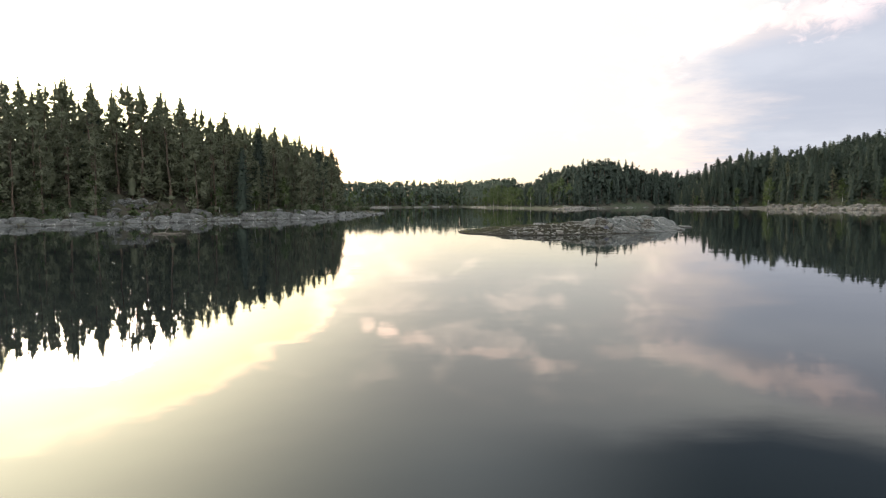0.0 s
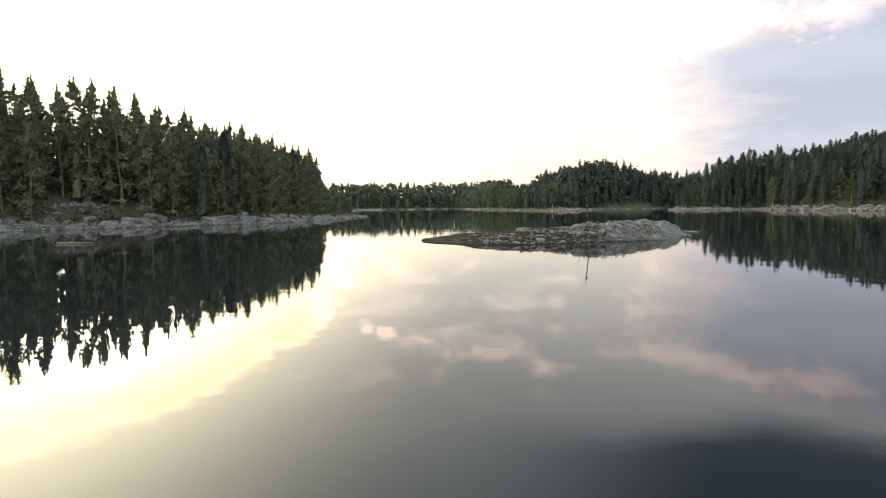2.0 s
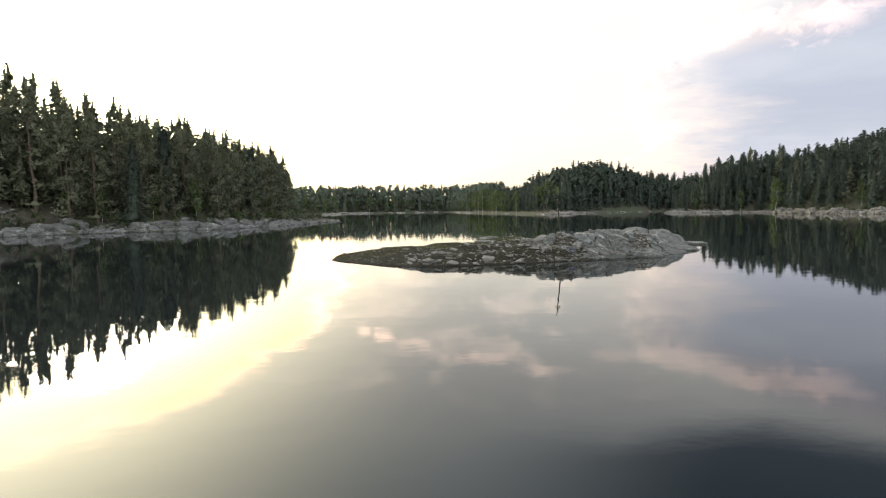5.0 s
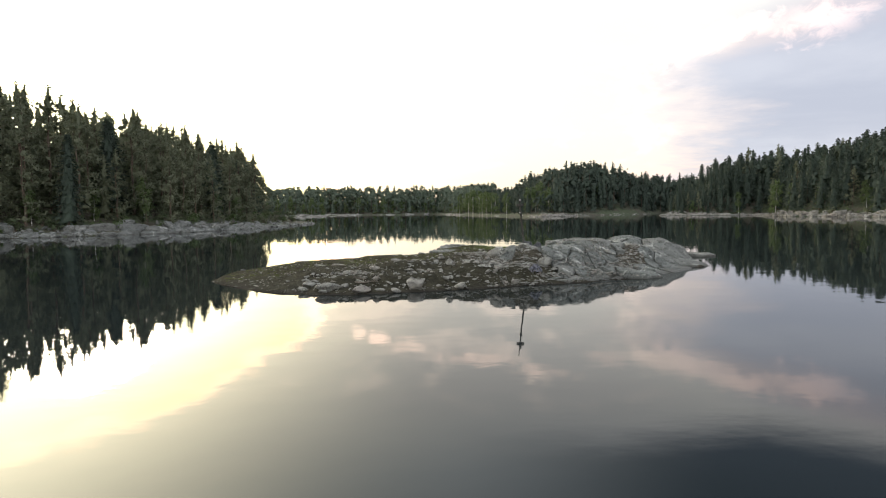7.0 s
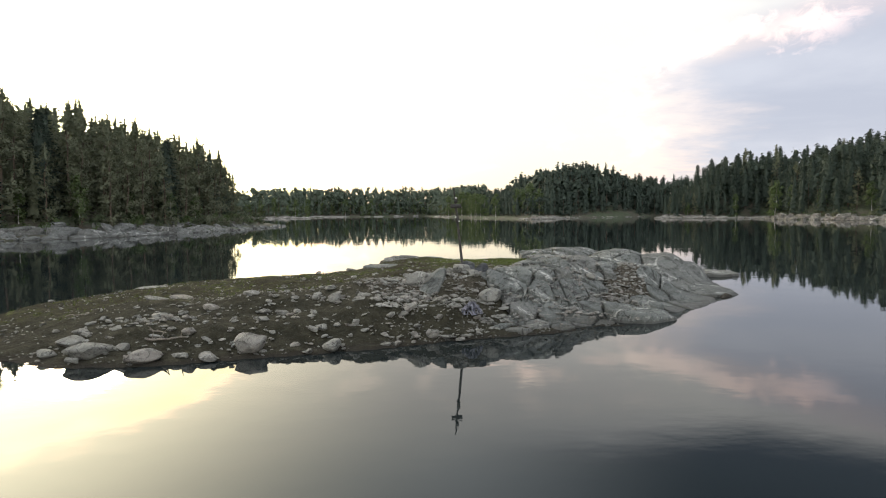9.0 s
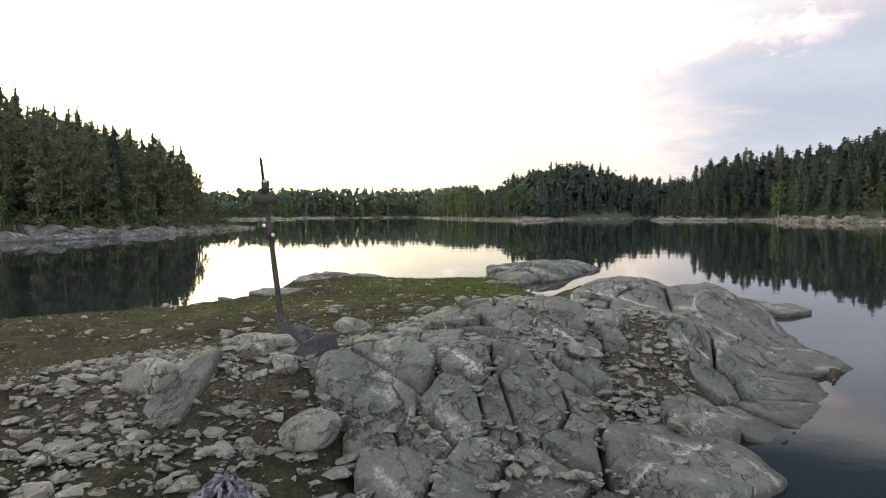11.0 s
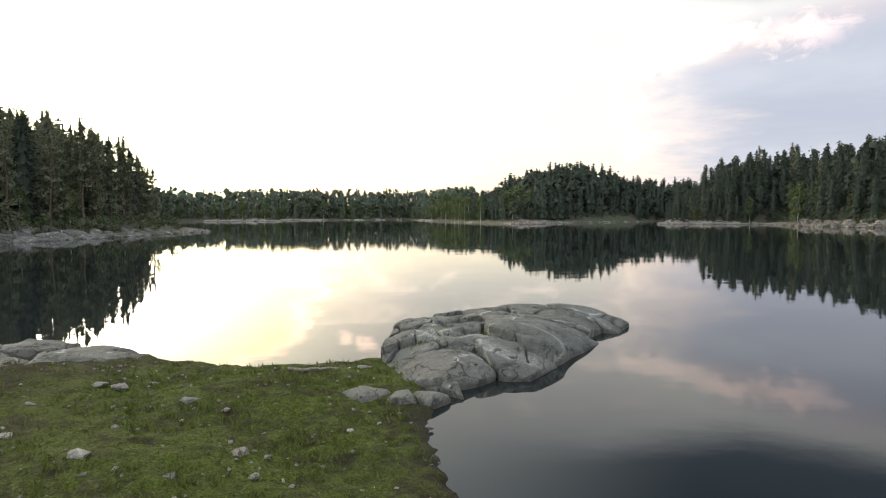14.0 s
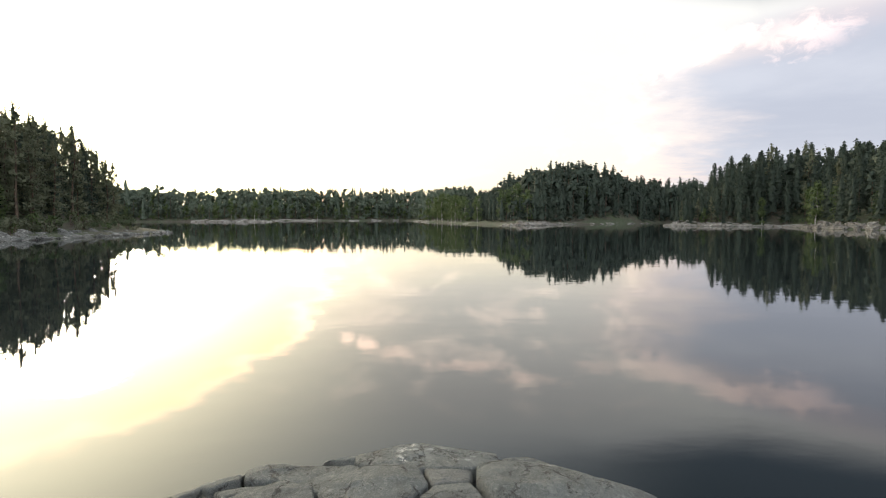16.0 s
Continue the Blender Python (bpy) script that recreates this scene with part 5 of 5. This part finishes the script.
def pine_crown(rng, h, width, clumps=46, per=34, spray=0.42, low=0.38, girth=1.0):
    places, radii = [], []
    for k in range(clumps):
        s = low + (0.985 - low) * (k + rng.uniform(0, 1)) / clumps
        q = (s - low) / (1 - low)
        reach = width * (0.70 + 0.45 * q) * (1.0 - q**1.9) * np.sqrt(rng.uniform(0.05, 1.0))
        a = rng.uniform(0, 2 * np.pi)
        places.append(np.array((np.cos(a) * reach, np.sin(a) * reach, s * h + 0.10 * reach)))
        radii.append(girth * rng.uniform(0.75, 1.15) * (1.20 - 0.80 * q))
    return clumped_crown(rng, places, radii, per, spray, 0.70, 0.5, 0.45)


def pine_with_leader(rng, h, width, sparse):
    """A pine's clumped crown below a pointed top of short whorls."""
    low = pine_crown(rng, h * 0.93, width, 38, 20, 0.56, 0.05, 0.95) if sparse else pine_crown(rng, h * 0.93, width, 48, 24, 0.48, rng.uniform(0.03, 0.08), 0.85)
    v, f = spruce_crown(rng, h * 0.20, width * 0.46, 0.30, 8, 2, 0.42, 2, 6, 0.2)
    return joined([low, (v + (0, 0, h * 0.80), f)])


def birch_crown(rng, h, width, clumps=34, per=24, spray=0.34, low=0.25, girth=0.62, solid=0.42):
    places, radii = [], []
    for k in range(clumps):
        s = low + (0.97 - low) * rng.uniform(0, 1)
        q = (s - low) / (1 - low)
        reach = width * np.sqrt(max(0.02, 1 - (2 * q - 0.75) ** 2 / 1.6)) * rng.uniform(0.2, 1.0)
        a = rng.uniform(0, 2 * np.pi)
        places.append(np.array((np.cos(a) * reach, np.sin(a) * reach, s * h * 0.98)))
        radii.append(girth * rng.uniform(0.7, 1.2))
    return clumped_crown(rng, places, radii, per, spray, 1.1, 0.7, -0.4, solid)


def trunk_arrays(rng, h, r, sides=6, lean=0.02, limbs=0, low=0.4, reach=2.0):
    pts = [(rng.normal(0, lean) * s * h, rng.normal(0, lean) * s * h, s * h * 0.97 - 0.4 * (s == 0)) for s in np.linspace(0, 1, 6)]
    out = [tube(pts, r * (1 - 0.93 * np.linspace(0, 1, 6)) * np.array((1.3, 1, 1, 1, 1, 1)), sides)]
    for k in range(limbs):
        s = low + (0.95 - low) * rng.uniform(0, 1)
        a, z = rng.uniform(0, 2 * np.pi), s * h
        e = reach * (1.1 - s) * rng.uniform(0.6, 1.1)
        out.append(tube([(0, 0, z), (np.cos(a) * e * 0.5, np.sin(a) * e * 0.5, z + 0.15 * e), (np.cos(a) * e, np.sin(a) * e, z + 0.2 * e)], (r * 0.28, r * 0.18, r * 0.06), 5))
    return joined(out)


def make_tree(kind, seed, sparse=False):
    rng = np.random.default_rng(seed)
    base = new(kind)
    if kind == "shrub":
        child("stems", mesh_of("stems", *joined([tube([(0, 0, -0.2), (np.cos(a) * 0.3, np.sin(a) * 0.3, 0.7), (np.cos(a) * 0.5, np.sin(a) * 0.5, 1.4)], (0.03, 0.02, 0.008), 4) for a in (0.3, 1.7, 2.9, 4.1, 5.4)]), M_BARK), base)
        child("crown", foliage("crown", birch_crown(rng, 1.9, 1.0, 10, 16, 0.26, 0.1, 0.42), (M_BIRCH, M_SHRUB, M_PINE)[seed % 3], rng), base)
        return tagged(base, "low leafy shrub at the foot of the forest", "shrub", "shoreline shrubs")
    if kind == "spruce_tree":
        h = 14.0
        child("trunk", mesh_of("trunk", *trunk_arrays(rng, h, 0.17), M_BARK), base)
        w = rng.uniform(2.6, 3.2)
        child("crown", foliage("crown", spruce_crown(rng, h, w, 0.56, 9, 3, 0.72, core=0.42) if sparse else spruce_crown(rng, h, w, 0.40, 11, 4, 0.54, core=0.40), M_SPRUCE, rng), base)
        tagged(base, "tall dark green spruce tree in a dense lakeside forest", "spruce tree", "lakeside spruces")
    elif kind == "pine_tree":
        h = 15.0
        child("trunk", mesh_of("trunk", *trunk_arrays(rng, h, 0.19, limbs=8, low=0.4, reach=3.0), M_BARK), base)
        w = rng.uniform(2.7, 3.5)
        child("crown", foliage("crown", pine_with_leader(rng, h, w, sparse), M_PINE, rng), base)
        tagged(base, "tall dark olive pine tree with an open ragged crown", "pine tree", "lakeside pines")
    else:
        h = 9.0
        child("trunk", mesh_of("trunk", *trunk_arrays(rng, h, 0.10, lean=0.035, limbs=12, low=0.3, reach=1.6), M_BIRCHBARK), base, "slender white birch trunk")
        child("crown", foliage("crown", birch_crown(rng, h, rng.uniform(1.4, 1.9), 40, 24, 0.36, 0.12, 0.66), M_BIRCH, rng), base)
        tagged(base, "slender light green birch at the edge of the forest", "birch tree", "lakeside birches")
    return base


PROTOS = {(k, False): [make_tree(k, s) for s in range(n)] for k, n in (("spruce_tree", 5), ("pine_tree", 5), ("birch_tree", 4), ("shrub", 6))}
PROTOS.update({(k, True): [make_tree(k, s + 20, True) for s in range(4)] for k in ("spruce_tree", "pine_tree")})
USED = {}


def plant(kind, x, y, scale, rng, sparse=False):
    kind = (kind, sparse)
    i = rng.randrange(len(PROTOS[kind]))
    z = float(land_height(np.array([x]), np.array([y]))[0])
    s = scale * rng.uniform(0.95, 1.05)
    m = pose(x, y, z - 0.15, rng.uniform(-2, 2), rng.uniform(-2, 2), rng.uniform(-180, 180)) @ Matrix.Diagonal((s * rng.uniform(0.9, 1.15), s * rng.uniform(0.9, 1.15), s, 1))
    if (kind, i) not in USED:
        USED[kind, i] = PROTOS[kind][i]
        PROTOS[kind][i].matrix_basis = m
        return
    ob = copy_thing(PROTOS[kind][i], Matrix.Identity(4))
    ob.matrix_basis = m


def scatter(rng, region, nearest, d0, d1, most):
    """Places on land within a region, at least so far from one another, between two distances from the water."""
    reg = np.array(region, float)
    (x0, y0), (x1, y1) = reg.min(0), reg.max(0)
    cand = np.array([(rng.uniform(x0, x1), rng.uniform(y0, y1)) for _ in range(16000)])
    d = shore_distance(cand[:, 0], cand[:, 1])
    cand = cand[inside_of(reg, cand[:, 0], cand[:, 1]) & (d > d0) & (d < d1)]
    got = np.zeros((0, 2))
    for p in cand:
        if len(got) >= most:
            break
        if not len(got) or (((got - p) ** 2).sum(1) > nearest**2).all():
            got = np.concatenate([got, p[None]])
    return got


CLEARING = np.array([(-46, 104.5), (-39, 112), (-46.5, 119), (-53, 112)])


def build_scree():
    """Tumbled blocks on the open slope in the left-hand wood."""
    rng = random.Random(52)
    kinds = [hull_arrays(rng, rng.randint(14, 22), rng.uniform(0.5, 0.8)) for _ in range(12)]
    pieces = []
    while len(pieces) < 90:
        x, y = rng.uniform(-58, -38), rng.uniform(103, 129)
        if not inside_of(CLEARING, x, y):
            continue
        d = float(shore_distance(np.array([x]), np.array([y]))[0])
        if d < 4 or rng.random() > (0.2 if d < 8 else 1.0):
            continue
        v, f = rng.choice(kinds)
        s = rng.choice((0.35, 0.5, 0.7, 0.9, 1.2, 1.5))
        turn = np.array(Euler((rng.gauss(0, 0.3), rng.gauss(0, 0.3), rng.uniform(0, 6.28))).to_matrix())
        pieces.append((v @ turn.T * s + (x, y, float(land_height(np.array([x]), np.array([y]))[0]) + s * 0.15), f))
    ob = new("scree", mesh_of("scree", *joined(pieces), M_SHORE, False))
    tagged(ob, "grey tumbled blocks on an open forest slope", "scree", kind="stuff")


build_scree()


def build_forest():
    rng = random.Random(77)
    def past_the_tip(x, y):
        """The bare end of the left shore, where no tree stands."""
        return x + 2.0 > min(2.6 - 0.117 * y, 46.5 - 0.339 * y)

    # left shore
    for x, y in scatter(rng, [(-110, 40), (-55, 88), (-30, 118), (-16, 140), (-10, 160), (-9, 182), (-16, 195), (-40, 225), (-70, 180), (-110, 110)], 3.3, 5.0, 32.0, 300):
        d = float(shore_distance(np.array([x]), np.array([y]))[0])
        if past_the_tip(x, y):
            continue
        if inside_of(CLEARING, x, y):
            if rng.random() < 0.45:
                plant("birch_tree" if rng.random() < 0.5 else "shrub", x, y, rng.uniform(0.4, 0.7), rng)
            continue
        s = (0.82 if d < 8.5 else 1.06) * rng.uniform(0.93, 1.07) * (0.92 if y > 165 else 1.0 if y > 132 else 0.97 if x < -60 else 1.2)
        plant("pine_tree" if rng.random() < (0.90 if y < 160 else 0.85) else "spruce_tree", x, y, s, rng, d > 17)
    for x, y, s in ((-26, 136.5, 0.85), (-31, 131, 0.55), (-36, 124, 0.6), (-40, 121, 0.5), (-52, 108, 0.7), (-19.6, 166, 0.6), (-20, 155, 0.6), (-23, 146, 0.55), (-62, 99, 0.7), (-58, 103, 0.5)):
        plant("birch_tree", x, y, s, rng)
    for x, y, s in ((-22.4, 197, 0.82), (-21.4, 190, 0.80), (-20.4, 181, 0.78), (-23.5, 193, 0.92), (-22.2, 185, 0.90), (-19.6, 174, 0.70), (-24.5, 199, 0.90), (-22.5, 177, 0.92), (-23.0, 204, 0.82), (-23.4, 207, 0.80), (-25.6, 205, 0.95), (-26, 210, 0.9)):
        plant("pine_tree" if s < 0.85 else "spruce_tree", x, y, s, rng)
    # right shore
    for x, y in scatter(rng, [(116, 284), (130, 272), (150, 264), (146, 250), (138, 234), (142, 214), (150, 194), (165, 160), (210, 170), (205, 290), (165, 345), (140, 312)], 4.2, 4.5, 40.0, 230):
        d = float(shore_distance(np.array([x]), np.array([y]))[0])
        s = (0.9 if d < 9 else 1.2) * rng.uniform(0.88, 1.10) * (0.84 if x < 134 else 0.96)
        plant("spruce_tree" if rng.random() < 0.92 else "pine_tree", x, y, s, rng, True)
    for x, y in scatter(rng, [(113, 276), (140, 262), (150, 300), (140, 325)], 3.2, 2.5, 6.0, 40):
        plant("spruce_tree" if rng.random() < 0.6 else "pine_tree", x, y, rng.uniform(0.5, 0.75), rng, True)
    for x, y, s in ((138.4, 241, 1.3), (146, 244, 1.0), (147, 210, 0.9), (143, 225, 0.8), (150, 260, 1.1), (140, 268, 0.9), (152, 196, 1.0), (126, 277, 0.6), (160, 178, 1.0)):
        plant("birch_tree", x, y, s, rng)
    # shrubs between the rocks and the first trees
    for region, many in (([(-70, 70), (-55, 88), (-30, 112), (-14, 140), (-8, 160), (-4, 184), (-14, 192), (-30, 160), (-75, 110)], 95), ([(113, 276), (140, 258), (132, 234), (142, 196), (165, 145), (185, 170), (160, 270), (130, 300)], 70)):
        for x, y in scatter(rng, region, 1.6, 3.4, 6.5, many):
            plant("shrub", x, y, rng.uniform(0.5, 1.3), rng)
    # birches before the wooded hill in the middle
    for x, y, s in ((76, 306, 1.3), (70, 306, 1.3), (67, 309, 1.35), (60, 322, 1.2), (110, 345, 1.2), (73, 312, 1.4), (57, 336, 1.2), (54, 350, 1.3), (52, 364, 1.4), (50, 378, 1.4), (49, 392, 1.4), (54, 372, 1.2), (45, 405, 1.3), (56, 345, 1.2), (53, 358, 1.3), (51, 384, 1.4), (56, 362, 1.3), (48, 398, 1.3), (52, 400, 1.3), (-40, 398, 1.1), (-52, 402, 1.2), (-60, 404, 1.0), (-20, 478, 1.3), (-2, 482, 1.3), (-45, 480, 1.3)):
        plant("birch_tree", x, y, s, rng)


build_forest()


def build_far_woods():
    """Woods too far off to tell the trees apart one by one."""
    rng = random.Random(99)
    gen = np.random.default_rng(5)
    conifers = [spruce_crown(gen, 13.4, w, 1.05, 7, 2, 1.15, 5, 6, 0.5) for w in (2.6, 3.1, 3.6)]
    broad = [birch_crown(gen, 12.5, 3.5, 12, 9, 0.95, 0.04, 1.6, 0.58) for _ in range(5)]
    fine = [pine_crown(gen, 13.0, 2.6, 18, 12, 0.80, 0.05, 1.3) for _ in range(3)] + [spruce_crown(gen, 14.0, w, 0.8, 8, 2, 0.95, 6, 6, 0.5) for w in (2.3, 2.8)]
    stem = tube([(0, 0, -0.5), (0, 0, 6), (0, 0, 12)], (0.2, 0.15, 0.03), 4)
    for region, gap, d0, d1, most, share, mat, label, tall in (
            ([(58, 322), (66, 296), (84, 308), (118, 338), (150, 376), (175, 430), (110, 440), (50, 420)], 3.4, 6.0, 62.0, 660, 0.62, M_SPRUCE, "dark spruce wood covering the low hill", 1.2),
            ([(-26, 206), (-44, 234), (-95, 310), (-180, 300), (-120, 220), (-60, 190)], 4.5, 5.0, 40.0, 160, 0.4, M_HAZYLEAF, "mixed wood behind the stony spit", 1.1),
            ([(135, 350), (152, 372), (160, 374), (152, 345), (175, 340), (230, 420), (150, 450)], 3.6, 2.5, 45.0, 300, 0.6, M_SPRUCE, "dark spruce wood closing the bay", 1.15),
            ([(-170, 380), (-100, 384), (-30, 392), (-28, 405), (-70, 415), (-128, 440), (-135, 482), (-80, 488), (-28, 474), (12, 484), (33, 500), (45, 405), (110, 560), (-170, 560)], 3.8, 4.0, 44.0, 1300, 0.22, M_HAZYLEAF, "distant mixed wood along the far shore", 1.17),
            ([(-100, 380), (-30, 392), (-28, 405), (-70, 415), (-120, 440), (-80, 488), (-28, 472), (12, 482), (36, 500), (46, 400), (60, 430), (40, 520), (-100, 520)], 6.0, 3.0, 18.0, 170, 0.0, M_BIRCH, "light green birches scattered along the far shore", 0.8),
            ([(205, 60), (172, 130), (160, 165), (215, 175), (270, 170), (260, 60)], 5.0, 6.0, 40.0, 130, 0.5, M_SPRUCE, "dark spruce wood on the hill above the cliff", 1.2),
            ([(-120, 40), (-55, 88), (-30, 118), (-16, 140), (-10, 160), (-9, 182), (-16, 195), (-40, 225), (-80, 200), (-130, 120)], 3.3, 9.0, 46.0, 450, 0.5, M_PINE, "dark inner wood behind the shore's first trees", 1.0),
            ([(116, 284), (130, 272), (150, 264), (146, 250), (138, 234), (142, 214), (150, 194), (165, 160), (225, 170), (225, 320), (180, 390), (140, 312)], 3.6, 8.0, 60.0, 290, 0.45, M_SPRUCE, "dark inner wood behind the cliff's first trees", 1.1)):
        pieces, stems, facing = [], [], []
        for x, y in scatter(rng, region, gap, d0, d1, most):
            if inside_of(CLEARING, x, y) or (x < 0 and y < 205 and x + 3.0 > min(2.6 - 0.117 * y, 46.5 - 0.339 * y)):
                continue
            v, f = rng.choice(fine if mat is M_PINE else conifers if rng.random() < share else broad)
            s, a = tall * rng.uniform(0.82, 1.16) * (0.72 if 40 < x < 82 and y < 430 else 1.0), rng.uniform(0, 6.28)
            s *= 0.62 + 0.38 * min(1.0, (float(shore_distance(np.array([x]), np.array([y]))[0]) - d0) / 12.0)
            z = float(land_height(np.array([x]), np.array([y]))[0])
            turn = np.array(((math.cos(a), -math.sin(a), 0), (math.sin(a), math.cos(a), 0), (0, 0, 1)))
            pieces.append((v @ turn.T * s + (x, y, z), f))
            facing.append(outward(v @ turn.T, gen))
            stems.append((stem[0] * s + (x, y, z), stem[1]))
        base = new("far_wood")
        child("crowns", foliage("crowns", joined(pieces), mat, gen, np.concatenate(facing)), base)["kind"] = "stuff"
        child("trunks", mesh_of("trunks", *joined(stems), M_BARK), base)["kind"] = "stuff"
        tagged(base, label, "woods", kind="stuff")


build_far_woods()
